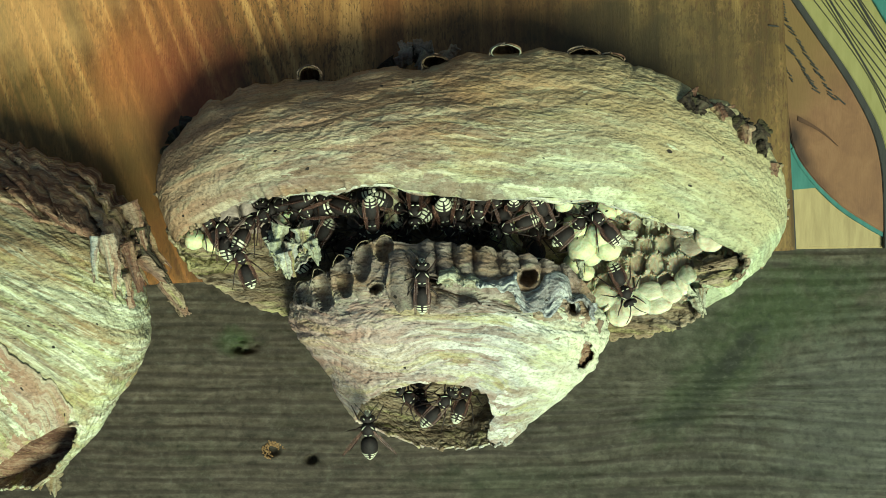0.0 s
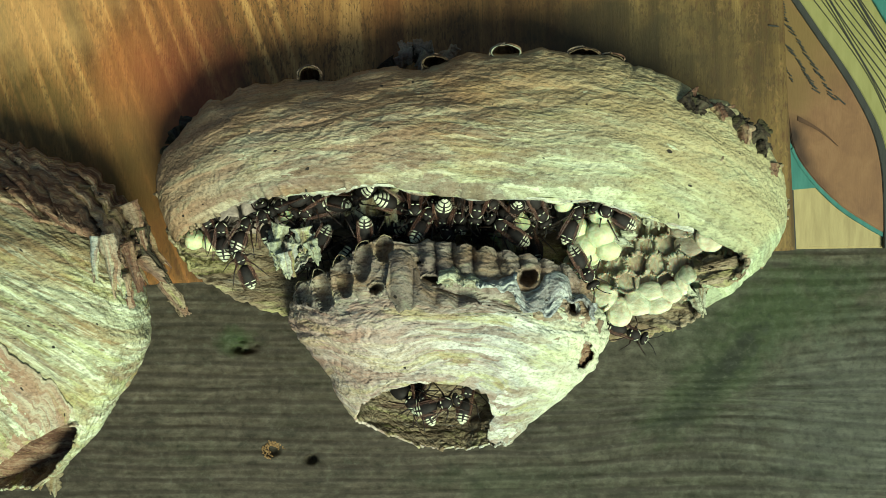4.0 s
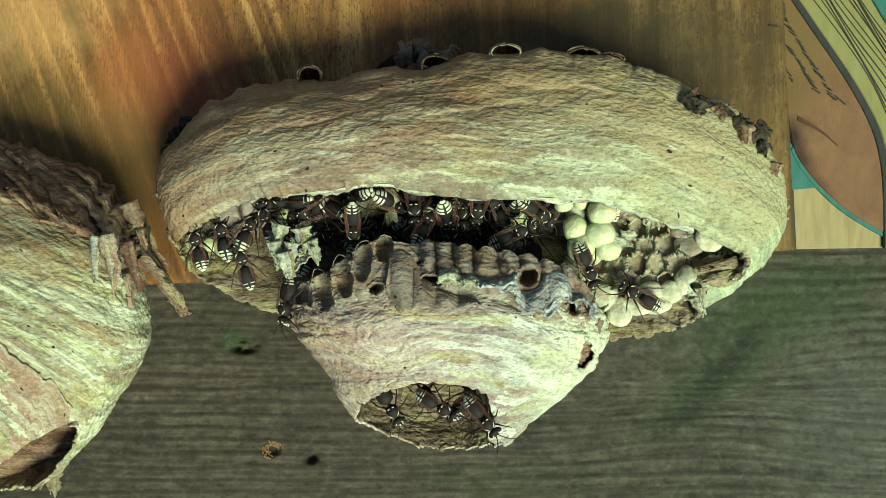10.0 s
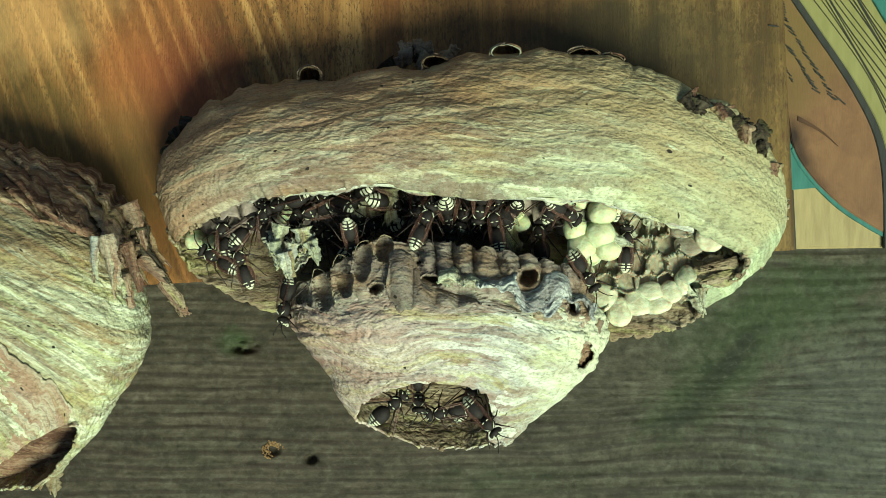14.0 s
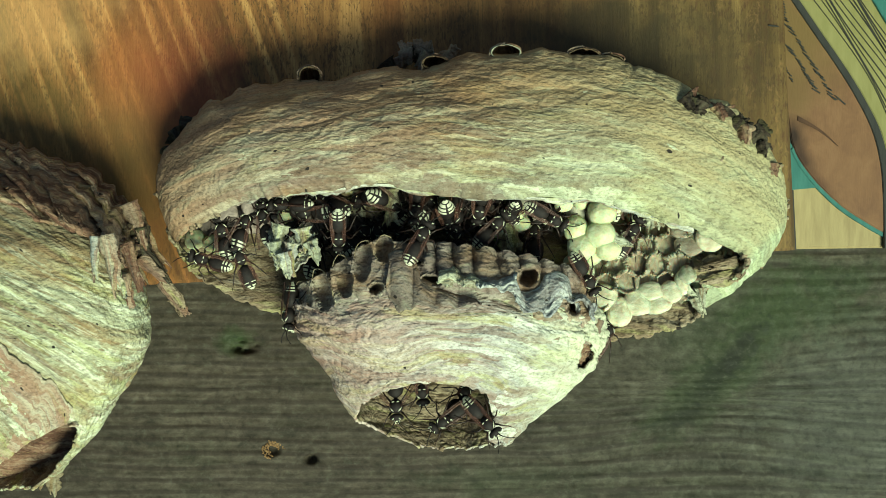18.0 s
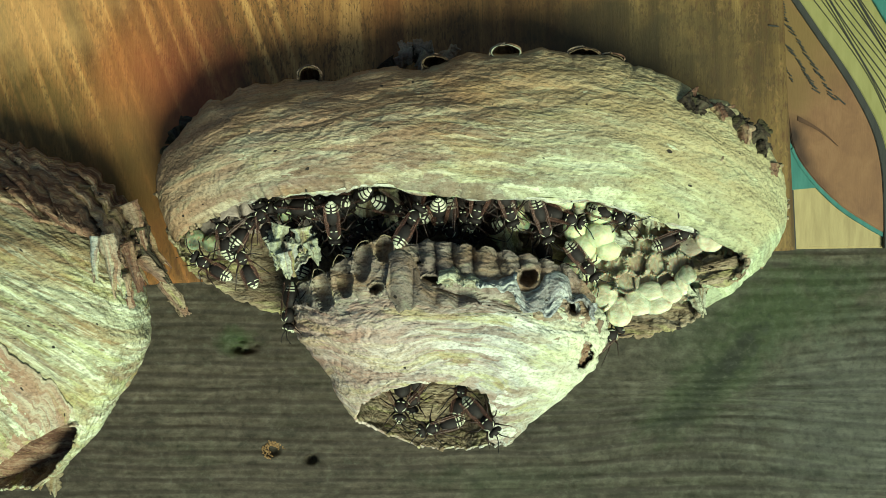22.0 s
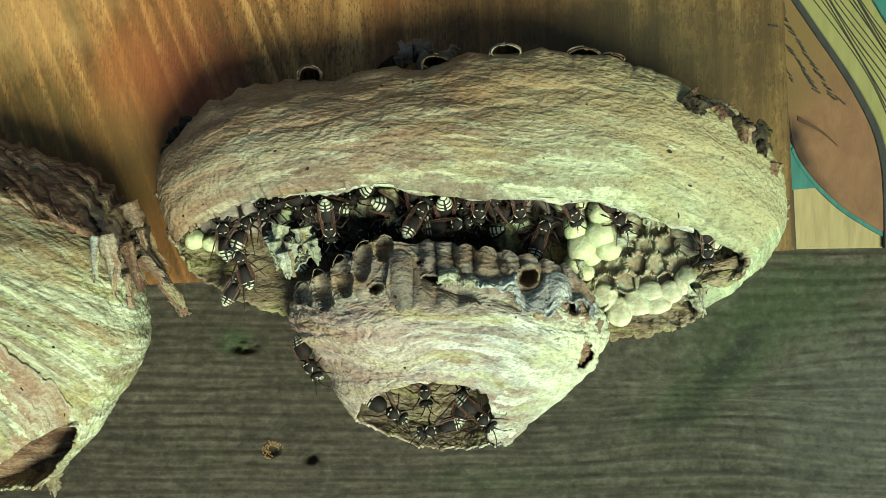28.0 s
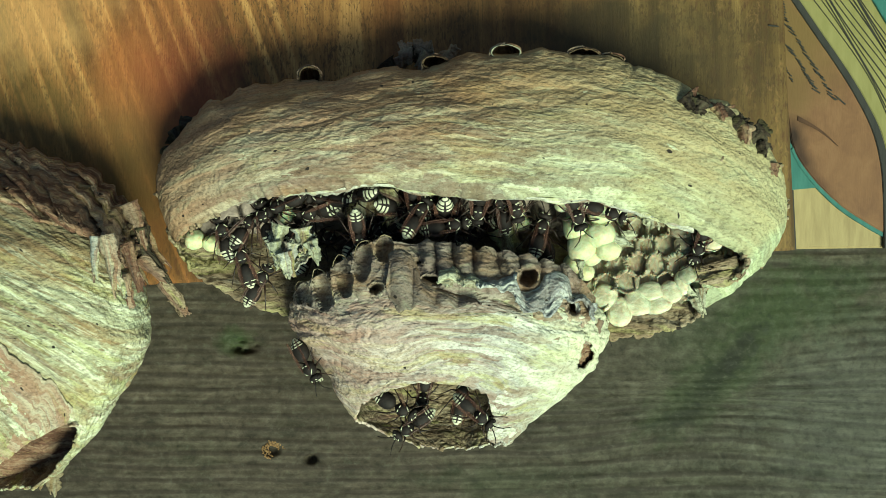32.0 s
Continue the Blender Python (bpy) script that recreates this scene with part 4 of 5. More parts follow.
               [(774, 500), (790, 506), (806, 502), (822, 508), (838, 510), (852, 501)], 0.0030, M_soft, "tan scalloped paper edge"))
    for k, (hi, lo, lift, m, label) in enumerate(layers):
        nu, nv = 120, 34
        u = np.linspace(0, 1, nu)
        a, b = spline(hi)(u), spline(lo)(u)
        b = b + np.stack([0 * u, 2.0 * vn(u * 30, 0 * u, 70 + k) + 1.4 * vn(u * 75, 0 * u, 73 + k)], -1)
        v = np.linspace(0, 1, nv)[:, None]
        px, py = a[None, :, 0] * (1 - v) + b[None, :, 0] * v, a[None, :, 1] * (1 - v) + b[None, :, 1] * v
        bow = np.sin(np.pi * v) ** 0.7
        z = np.vectorize(cone_z)(px, np.maximum(py, 525)) + lift + 0.0022 * bow * np.abs(np.sin((px - 850) / 40 * np.pi)) ** 0.7 - 0.0035 * (1 - v) ** 4 + 0.0010 * v ** 5
        X = lay(px, py, z)
        UV = lengths(X)
        UV[..., 0] += k * 0.05
        sheet("scalloped_layer", crumple(X, UV, 0.00035, 75 + k), UV, m, comb, label, 0.0006)
    for k, (px, py, w, h, tn) in enumerate(((1048, 536, 20, 42, -10), (1062, 566, 16, 40, -16), (1022, 536, 9, 40, 4))):
        flap("torn_window", px, py, cone_z(px, py) + 0.0012, w, h, tn, (M_blue, M_edge)[k % 2], comb, 480 + k, 0.30, 0.0, 0.3, 0.0006, 0.4)
    return comb


def cell_face(name, box, bottom, z0, z1, r, depth, material, parent, seed, label=""):
    """A patch of comb seen mouth-on: sunken cell floors at different tilts between thin uneven walls."""
    xa, ya, xb, yb = box
    nu, nv = int((xb - xa) * 1.2), int((yb - ya) * 1.2)
    t, v = np.meshgrid(np.linspace(0, 1, nu), np.linspace(0, 1, nv))
    px = xa + (xb - xa) * t
    low = np.interp(px, *bottom) + 4 * vn(px / 12, 0 * px, seed) + 3 * vn(px / 5, 0 * px, seed + 1)
    high = ya + 8 * vn(px / 18, 0 * px, seed + 11) + 4 * vn(px / 6, 0 * px, seed + 12)
    py = high + (low - high) * v
    px = px + (10 * vn(py / 16, 0 * py, seed + 8) + 6 * vn(py / 6, 0 * py, seed + 9)) * np.abs(2 * t - 1) ** 4
    z = z0 + (z1 - z0) * v + 0.0014 * vn(px / 50, py / 50, seed + 2)
    gx = px + 5 * vn(px / 30, py / 30, seed + 3)
    gy = py + 5 * vn(px / 30, py / 30, seed + 4)
    near, next_, slope = np.full(px.shape, 9.0), np.full(px.shape, 9.0), np.zeros(px.shape)
    for i in range(-1, int((xb - xa) / (r * 1.74)) + 2):
        for j in range(-1, int((yb - ya) / (r * 1.5)) + 2):
            cx, cy = xa + (i + 0.5 * (j % 2)) * r * 1.74, ya + j * r * 1.5
            d = np.hypot(gx - cx, gy - cy) / r
            lift = 0.45 * (gy - cy) / r + 0.5 * vn(i * 7.3 + 0.5, j * 5.1 + 0.5, seed + 6)
            first = d < near
            next_ = np.where(first, near, np.minimum(next_, d))
            slope = np.where(first, lift, slope)
            near = np.where(first, d, near)
    wall = np.exp(-((next_ - near) / 0.16) ** 2) * np.clip(0.75 + 0.8 * vn(px / 26, py / 26, seed + 7), 0.1, 1.2)
    z = z + depth * (wall - 0.5 + slope)
    X = lay(px, py, z)
    UV = lengths(X)
    UV[..., 0] += seed * 0.017
    return sheet(name, crumple(X, UV, 0.00025, seed), UV, material, parent, label, 0.0006)


def upper_comb():
    tubes = [tube_mesh("cell_a", seed=1), tube_mesh("cell_b", 0.0030, 0.013, seed=2), tube_mesh("cell_c", 0.0034, 0.011, seed=3)]
    px, py = np.meshgrid(np.linspace(345, 1150, 60), np.linspace(250, 366, 14))
    z = 0.012 + 0.024 * np.sin(np.pi * (px - 330) / 840) ** 0.5 * (1 - 0.5 * ((py - 250) / 116))
    X = lay(px, py, z)
    comb = sheet("upper_comb", X, lengths(X), M_comb_shaded, nest, "dark comb hanging inside the envelope", 0.0008)
    rnd = random.Random(12)
    for row, (z0, py) in enumerate(((0.014, 400), (0.021, 386), (0.028, 374))):
        for i in range(20):
            x = 372 + i * 37 + row * 18 + rnd.uniform(-4, 4)
            if x > 1010:
                break
            bend = 22 * ((x - 690) / 340) ** 2
            put("cell", rnd.choice(tubes), comb, P(x, py + bend + rnd.uniform(-8, 5), z0 + rnd.uniform(-0.001, 0.001)), -rnd.uniform(8, 30), rnd.uniform(0, 60), rnd.uniform(-8, 8))
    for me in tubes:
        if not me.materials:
            me.materials.append(M_comb_shaded)
    pale = [tube_mesh("cell_pale_a", seed=5), tube_mesh("cell_pale_b", 0.0034, 0.010, seed=6)]
    for me in pale:
        me.materials.append(M_comb_pale)
    caps = [cap_mesh("cap_a", 1), cap_mesh("cap_b", 2), cap_mesh("cap_c", 3)]
    spots = ((1020, 408, 24, 37), (1062, 416, 28, 39), (1076, 442, 24, 38), (1030, 442, 27, 37), (1048, 456, 18, 35), (998, 361, 18, 40), (1027, 360, 13, 38), (1066, 378, 26, 40), (1092, 372, 12, 36),
             (910, 376, 20, 33), (922, 396, 17, 30), (888, 410, 24, 27), (790, 354, 18, 34), (1016, 470, 20, 30), (1036, 484, 16, 30), (682, 358, 20, 32), (506, 384, 16, 32), (345, 426, 19, 18), (372, 432, 15, 19), (392, 444, 12, 18))
    for i, (px, py, r, z) in enumerate(spots):
        z = z / 1000
        k = (EYE - z) * math.tan(radians(22.5)) / 784
        put("cap", caps[i % 3], comb, P(px, py, z), -rnd.uniform(10, 50), rnd.uniform(-20, 20), rnd.uniform(-20, 20), (r * k, r * k * 0.8, r * k * rnd.uniform(0.8, 1.0)))
        if z > 0.0305:
            put("cell", pale[i % 2], comb, P(px, py - 4, z - 0.0025), -rnd.uniform(5, 25), rnd.uniform(0, 60), rnd.uniform(-8, 8))
    for k, (px, py, w, h, tn) in enumerate(((1086, 424, 26, 34, 72), (1028, 462, 22, 34, 0))):
        flap("cap_point", px, py, 0.040, w, h, tn, M_palecomb, comb, 95 + k, 0.35, 0.0, 0.2, 0.0006, 0.95)
    for k, (px, py, w, h, z, tn) in enumerate(((640, 338, 84, 44, 0.034, 0), (688, 334, 36, 60, 0.040, 4), (890, 388, 44, 60, 0.030, 15))):
        flap("pale_wall", px, py, z, w, h, tn, M_shelf, comb, 100 + k, 0.3, 0.05, 0.2, 0.0006, 0.2)
    # pale open cells beside the cone
    cell_face("pale_cell_patch", (482, 404, 556, 482), ([482, 498, 516, 536, 556], [448, 476, 484, 470, 440]), 0.0345, 0.0430, 17, 0.0011, M_cone, comb, 541, "cream thin-walled open cells")
    for k, (px, py, w, h, z, tn) in enumerate(((496, 398, 30, 50, 0.0400, -14), (532, 404, 34, 44, 0.0395, 12), (484, 428, 24, 48, 0.0415, 10), (516, 430, 28, 46, 0.0430, -8), (548, 426, 24, 40, 0.0405, 24), (500, 448, 30, 42, 0.0440, 16))):
        flap("pale_cell_wall", px, py, z, w, h, tn, M_cone if k % 2 else M_palecomb, comb, 545 + k, 0.30, 0.05, 0.5, 0.0005, 0.25)
    # the flat covered cells beside the caps
    flat = [(1220, 436, 24, 17, 30, M_waxgrey), (1212, 412, 24, 12, 29, M_waxgrey), (1257, 424, 24, 20, 31, M_wax), (1070, 532, 22, 18, 30, M_wax), (1096, 556, 21, 20, 31, M_wax), (1128, 540, 24, 18, 31, M_wax), (1160, 542, 26, 13, 31, M_wax), (1186, 522, 20, 15, 31, M_wax), (1150, 520, 24, 13, 31, M_wax), (1216, 490, 15, 12, 32, M_waxpale), (1206, 506, 12, 16, 31, M_wax)]
    for i, (px, py, rx, ry, z, m) in enumerate(flat):
        z = z / 1000
        k = (EYE - z) * math.tan(radians(22.5)) / 784
        me = cap_mesh("cover_mesh", 20 + i)
        me.materials[0] = m
        put("cell_cover", me, comb, P(px, py, z - 0.0012), -rnd.uniform(0, 16), rnd.uniform(-12, 12), rnd.uniform(-12, 12), (rx * k * 1.12, ry * k * 1.12, 0.0013 if m is M_waxgrey else 0.0022))
    cell_face("cell_patch", (1036, 376, 1316, 560), ([1036, 1070, 1110, 1180, 1236, 1290, 1316], [545, 555, 552, 540, 522, 500, 460]), 0.0272, 0.0292, 21, 0.0019, M_waxbase, comb, 521, "beige thin-walled cells beside the caps")
    return comb


def torn_edges():
    rnd = random.Random(21)
    env = [o for o in nest.children if o.name.startswith("upper_envelope")][0]
    for k in range(20):                      # ragged layers over the shoulder of the envelope
        t = k / 19
        px, py = np.interp(t, [0, 0.4, 0.75, 1], [1226, 1296, 1354, 1380]), np.interp(t, [0, 0.4, 0.75, 1], [164, 190, 236, 290])
        flap("torn_layer", px - 10 + rnd.uniform(-8, 6), py + rnd.uniform(-6, 12), 0.046 - 0.014 * t + rnd.uniform(-0.003, 0.004), rnd.uniform(20, 38), rnd.uniform(20, 36), rnd.uniform(-60, 60), M_torn if rnd.random() < 0.4 else M_scrap, env, 130 + k, 0.45, rnd.uniform(-0.3, 0.5), rnd.uniform(-0.8, 0.8), 0.0005, 0.3)
    for k, (px, py, w, h) in enumerate(((548, 136, 38, 36), (770, 112, 44, 26), (895, 94, 52, 30), (1034, 103, 58, 34), (1082, 112, 44, 30))):
        bm = bmesh.new()                     # rims of broken cells that stick out over the top
        n, m = 22, 6
        vs = []
        for i in range(n):
            a = 2 * math.pi * i / n
            row = []
            for j in range(m):
                b = 2 * math.pi * j / m
                q = 1 + 0.06 * math.cos(b) + 0.06 * rnd.uniform(-1, 1)
                c = P(px + w / 2 * q * math.cos(a), py - h / 2 * q * math.sin(a) * (1.0 if math.sin(a) > 0 else 0.8), (0.031, 0.038, 0.041, 0.040, 0.039)[k] + 0.0012 * math.sin(b))
                row.append(bm.verts.new(c))
            vs.append(row)
        for i in range(n):
            for j in range(m):
                bm.faces.new((vs[i][j], vs[(i + 1) % n][j], vs[(i + 1) % n][(j + 1) % m], vs[i][(j + 1) % m]))
        bmesh.ops.recalc_face_normals(bm, faces=bm.faces)
        part("cell_rim", bm, M_palecomb if k == 2 else M_dry, env, "pale rim of a broken cell")
        X, UV = trough(px, py - h / 2, py + h / 2, w, 0.012, (0.031, 0.038, 0.041, 0.040, 0.039)[k], 170 + k, True)
        sheet("cell_wall", X, UV, M_torn, env, "", 0.0005)
    for k in range(12):                      # crumbled scraps on the crest
        flap("scrap", 690 + 9 * k + rnd.uniform(-8, 8), 92 + abs(k - 5) * 2 + rnd.uniform(-4, 6), 0.016 + rnd.uniform(-0.003, 0.003), rnd.uniform(22, 44), rnd.uniform(18, 32), rnd.uniform(-180, 180), M_edge if k % 3 else M_scrap, env, 190 + k, 0.5, rnd.uniform(-0.4, 0.4), rnd.uniform(-1, 1), 0.0005, 0.2)
    for k in range(10):
        flap("torn_layer", 300 + rnd.uniform(-12, 30), 235 + rnd.uniform(-20, 40), 0.014, rnd.uniform(18, 34), rnd.uniform(20, 40), rnd.uniform(20, 110), M_scrap, env, 210 + k, 0.4, 0.2, 0.5, 0.0005, 0.3)
    # inner right side: broken walls and a brown torn tuft
    back = [o for o in nest.children if o.name.startswith("back_envelope")][0]
    for k in range(9):
        flap("torn_wall", rnd.uniform(1110, 1200), rnd.uniform(375, 410), 0.018 + rnd.uniform(-0.003, 0.008), rnd.uniform(26, 54), rnd.uniform(26, 50), rnd.uniform(-80, 80), (M_dry, M_inner, M_shelf)[k % 3], back, 230 + k, 0.35, rnd.uniform(-0.2, 0.3), rnd.uniform(-0.6, 0.6), 0.0005, 0.3)
    for k, (px, py, w, h, z) in enumerate(((1306, 474, 50, 76, 0.030), (1306, 464, 24, 66, 0.033), (1298, 486, 20, 58, 0.033))):
        flap("brown_fold", px, py, z, w, h, -86 + 5 * k, M_inner, back, 260 + k, 0.25, 0.05, 0.2, 0.0006, 0.2)
    for k, (px, py, w, h, tn) in enumerate(((1148, 374, 34, 26, 14),)):
        flap("thick_edge", px, py, 0.0325, w, h, tn, M_soft, back, 270 + k, 0.25, 0.0, 0.1, 0.0012, 0.3)
    for k, (px, py, w, h, tn) in enumerate(((1205, 504, 18, 34, 50), (1226, 528, 16, 30, 30), (1240, 510, 18, 44, 5), (1156, 380, 24, 26, 30), (1100, 418, 20, 26, 100))):
        flap("pale_edge", px, py, 0.031, w, h, tn, M_soft, back, 280 + k, 0.3, 0.0, 0.4, 0.0006, 0.4)


lower_comb()
upper_comb()
torn_edges()


# ---- the other nest ----
second = thing("hornet_nest", P(-60, 480, 0.0), "buff paper hornet nest with ragged brown top layers", "nest")


def second_nest():
    ys = np.array([300, 395, 440, 500, 560, 600, 640, 700, 760, 800, 840, 872.0])
    xr = np.array([140, 205, 238, 252, 265, 268, 252, 218, 178, 138, 100, 50.0])
    xl = np.array([-280, -330, -350, -370, -370, -370, -350, -320, -290, -250, -210, -160.0])
    nu, nv = 460, 150
    th = np.linspace(0, 2 * np.pi, nu, endpoint=False)[None, :]
    v = np.linspace(0, 1, nv)[:, None]
    front = np.sin(th)
    top = np.interp(np.cos(th), [-1, 0.2, 0.6, 1], [345, 350, 390, 418]) + 5 * vn(th * 5, 0 * th, 300) + 6 * vn(th * 20, 0 * th, 301)
    f = np.clip((front - 0.1) / 0.8, 0, 1)
    x0 = -56 + 234 * np.sign(np.cos(th)) * np.abs(np.cos(th)) ** 0.9
    lf = np.interp(x0, [-290, -60, 0, 40, 125, 143, 155, 178], [850, 846, 826, 792, 746, 764, 806, 850])
    low = np.where(front > 0, lf, 868) + 3 * vn(th * 9, 0 * th, 302)
    py = top + (low - top) * v
    L, R = np.interp(py, ys, xl), np.interp(py, ys, xr) + 3 * vn(py / 24, 0 * py, 303)
    half = (R - L) / 2
    c = np.cos(th)
    px = (L + R) / 2 + half * np.sign(c) * np.abs(c) ** 0.9
    z = 0.026 + half * 0.000155 * 0.72 * np.sign(front) * np.abs(front) ** 0.85
    z = np.maximum(z, -0.018)
    X = lay(px, py, z)
    UV = lengths(X)
    UV[..., 1] = -py * 0.00018 + 0.022 * np.cos(th) + 0.006 * np.sin(th * 2)
    X = crumple(X, UV, 0.00055, 61, 1.5)
    env = sheet("envelope", X[:, ::-1], UV[:, ::-1], M_left, second, "buff and cream banded paper envelope", 0.0009, closed=True, inner=M_inner, root=np.stack([0 * py, (py - 400) * 0.00018], -1)[:, ::-1])
    # sheet added near the opening to catch light inside the mouth
    px, py = np.meshgrid(np.linspace(-60, 160, 90), np.linspace(752, 864, 50))
    px = np.minimum(px, np.interp(py, ys, xr) - 14)
    X = lay(px, py, 0.029 - 0.00020 * (py - 752) + 0.0022 * vn(px / 40, py / 24, 304))
    sheet("inner_fold", crumple(X, lengths(X), 0.0005, 305), lengths(X), M_torn, env, "red-brown sheet added in the mouth to catch light", 0.0006)
    # brown torn crown, from the board to the envelope's shoulder
    ou = spline([(-420, 420), (-330, 300), (-180, 245), (-40, 243), (40, 258), (120, 285), (200, 330), (240, 380), (258, 440)])
    iu = spline([(-380, 470), (-280, 400), (-160, 362), (-40, 356), (40, 374), (100, 402), (160, 430), (200, 460), (230, 480)])
    u = np.linspace(0, 1, 420)
    o, i = ou(u), iu(u)
    o = o + np.stack([6 * vn(u * 40, 0 * u, 310), 8 * vn(u * 60, 0 * u, 311)], -1)
    v = np.linspace(0, 1, 80)[:, None]
    i = i + np.stack([0 * u, 9 * vn(u * 13, 0 * u, 312) + 3 * vn(u * 40, 0 * u, 313)], -1)
    L, R = np.interp(i[:, 1], ys, xl), np.interp(i[:, 1], ys, xr)
    c = np.clip(np.abs((i[:, 0] - (L + R) / 2) / ((R - L) / 2)), 0, 0.98) ** (1 / 0.9)
    zi = 0.0282 + (R - L) / 2 * 0.000155 * 0.72 * np.sqrt(1 - c * c) ** 0.85
    z = 0.018 + (zi - 0.018) * v ** 0.50
    X = lay(o[None, :, 0] * (1 - v) + i[None, :, 0] * v, o[None, :, 1] * (1 - v) + i[None, :, 1] * v, z)
    sk = np.linspace(0, 1, 6)[:-1, None]
    S = lay(-60 + (o[None, :, 0] + 60) * (0.9 + 0.1 * sk), 480 + (o[None, :, 1] - 480) * (0.9 + 0.1 * sk), 0.0004 + 0.0176 * sk + 0 * u[None])
    X = np.concatenate([S, X])
    UV = lengths(X)
    q = np.concatenate([0 * sk, v])                  # creases that run down from the rim
    lift = 0.0105 * (np.abs(vn(u[None] * 9 - 3.0 * q, q * 1.1, 64)) - 0.3) + 0.0045 * (np.abs(vn(u[None] * 24 - 6.0 * q, q * 2.6, 65)) - 0.3)
    X[..., 2] += lift * np.clip(q * 5, 0, 1) * np.clip((1.02 - q) * 6, 0, 1)
    X = crumple(X, UV, 0.00035, 63, 0.5, 0.8)
    crown = sheet("torn_crown", X, UV, M_torn, second, "brown crumpled torn upper layers", 0.0009)
    # pinkish under-layer round the mouth
    a = spline([(-120, 570), (-40, 590), (20, 628), (80, 668), (122, 715), (137, 752)])
    b = spline([(-160, 850), (-80, 850), (-10, 828), (40, 792), (90, 764), (128, 748)])
    u = np.linspace(0, 1, 140)
    v = np.linspace(0, 1, 60)[:, None]
    qa, qb = a(u), b(u)
    qa = qa + np.stack([0 * u, 5 * vn(u * 20, 0 * u, 405) + 3 * vn(u * 60, 0 * u, 406)], -1)
    px, py = qa[None, :, 0] * (1 - v) + qb[None, :, 0] * v, qa[None, :, 1] * (1 - v) + qb[None, :, 1] * v
    L, R = np.interp(py, ys, xl), np.interp(py, ys, xr)
    c = np.clip(np.abs((px - (L + R) / 2) / ((R - L) / 2)), 0, 1) ** (1 / 0.9)
    z = 0.026 + (R - L) / 2 * 0.000155 * 0.72 * np.sqrt(1 - c * c) ** 0.85 + 0.0006
    X = lay(px, py, z)
    UV = lengths(X)
    sheet("under_layer", crumple(X, UV, 0.0004, 66), UV, M_pink, env, "pinkish tan paper layer by the mouth", 0.0006)
    rnd = random.Random(31)
    for k in range(4):                      # long crumpled folds that run down over the shoulder
        t, q = rnd.random(), rnd.random()
        px, py = -60 + 215 * t, 255 + 70 * t * t + 60 * q * (1 - 0.3 * t)
        flap("fold", px, py, 0.022 + 0.026 * q - 0.006 * t + rnd.uniform(-0.002, 0.002), rnd.uniform(22, 46), rnd.uniform(80, 170) * (1 - 0.35 * t), 66 - 14 * t + rnd.uniform(-14, 14), (M_torn, M_torn, M_scrap, M_torn, M_dry)[k % 5], crown, 320 + k, 0.30, rnd.uniform(-0.12, 0.03), rnd.uniform(-0.5, 0.5), 0.0006, 0.45)
    for k in range(8):
        t = rnd.random()
        flap("torn_layer", 60 + 185 * t + rnd.uniform(-15, 10), 285 + 110 * t * t + rnd.uniform(-4, 70), 0.030 + rnd.uniform(-0.004, 0.006), rnd.uniform(18, 40), rnd.uniform(50, 100), rnd.uniform(10, 70), (M_torn, M_scrap, M_torn)[k % 3], crown, 420 + k, 0.35, rnd.uniform(-0.2, 0.2), rnd.uniform(-0.8, 0.8), 0.0005, 0.4)
    for k, (px, py, w, h, tn, m) in enumerate(((166, 418, 16, 70, 2, M_cone), (186, 416, 40, 100, 12, M_pink), (200, 440, 10, 78, 14, M_cone), (222, 430, 26, 90, 18, M_torn), (136, 412, 22, 60, 78, M_torn), (216, 486, 30, 60, 14, M_torn))):
        flap("peeled_strip", px, py, 0.059 - 0.003 * k, w, h, tn, m, env, 380 + k, 0.4, 0.05, 0.5, 0.0006, 0.3, "peeled cream paper strip" if k in (0, 2) else "")
    for k, (px, py, w, h, tn) in enumerate(((236, 372, 34, 90, 20), (246, 410, 26, 84, 24), (266, 462, 22, 96, 30), (284, 500, 20, 70, 34), (302, 528, 22, 34, 30), (228, 430, 24, 70, 14))):
        flap("hanging_shred", px, py, 0.030 - 0.002 * k, w, h, tn, M_torn if k in (0, 1, 3, 5) else M_inner, crown, 390 + k, 0.8, 0.0, 1.1, 0.0006, 0.5)
    flap("nub", 86, 830, 0.016, 50, 44, 10, M_left, env, 401, 0.3, 0.0, 0.3, 0.0005, 0.5)
    flap("nub", 70, 834, 0.016, 36, 28, -14, M_left, env, 402, 0.3, 0.0, 0.3, 0.0005, 0.5)


second_nest()


# ---- hornets ----
def hornet_mats():
    black = Mat("hornet_black", 0.72)
    v = black.coords("Object")
    black.colour(black.ramp(black.noise(v, 900, 3), [(0.3, (0.005, 0.004, 0.004)), (0.7, (0.016, 0.011, 0.009))]))
    black.b.inputs["Specular IOR Level"].default_value = 0.3
    black.bump(black.noise(v, 3500, 2), strength=0.3, dist=0.0001)
    ivory = Mat("hornet_ivory", 0.4)
    v = ivory.coords("Object")
    ivory.colour(ivory.ramp(ivory.noise(v, 900, 3), [(0.3, (0.42, 0.43, 0.31)), (0.7, (0.60, 0.61, 0.46))]))
    leg = Mat("hornet_leg", 0.4)
    v = leg.coords("Object")
    leg.colour(leg.ramp(leg.noise(v, 500, 2), [(0.35, (0.012, 0.008, 0.007)), (0.7, (0.034, 0.018, 0.012))]))
    wing = Mat("hornet_wing", 0.35)
    v = wing.coords("Object", (900, 160, 300))
    wing.colour(wing.ramp(wing.noise(v, 1, 3), [(0.35, (0.036, 0.017, 0.013)), (0.55, (0.080, 0.040, 0.030)), (0.78, (0.22, 0.125, 0.09))]))
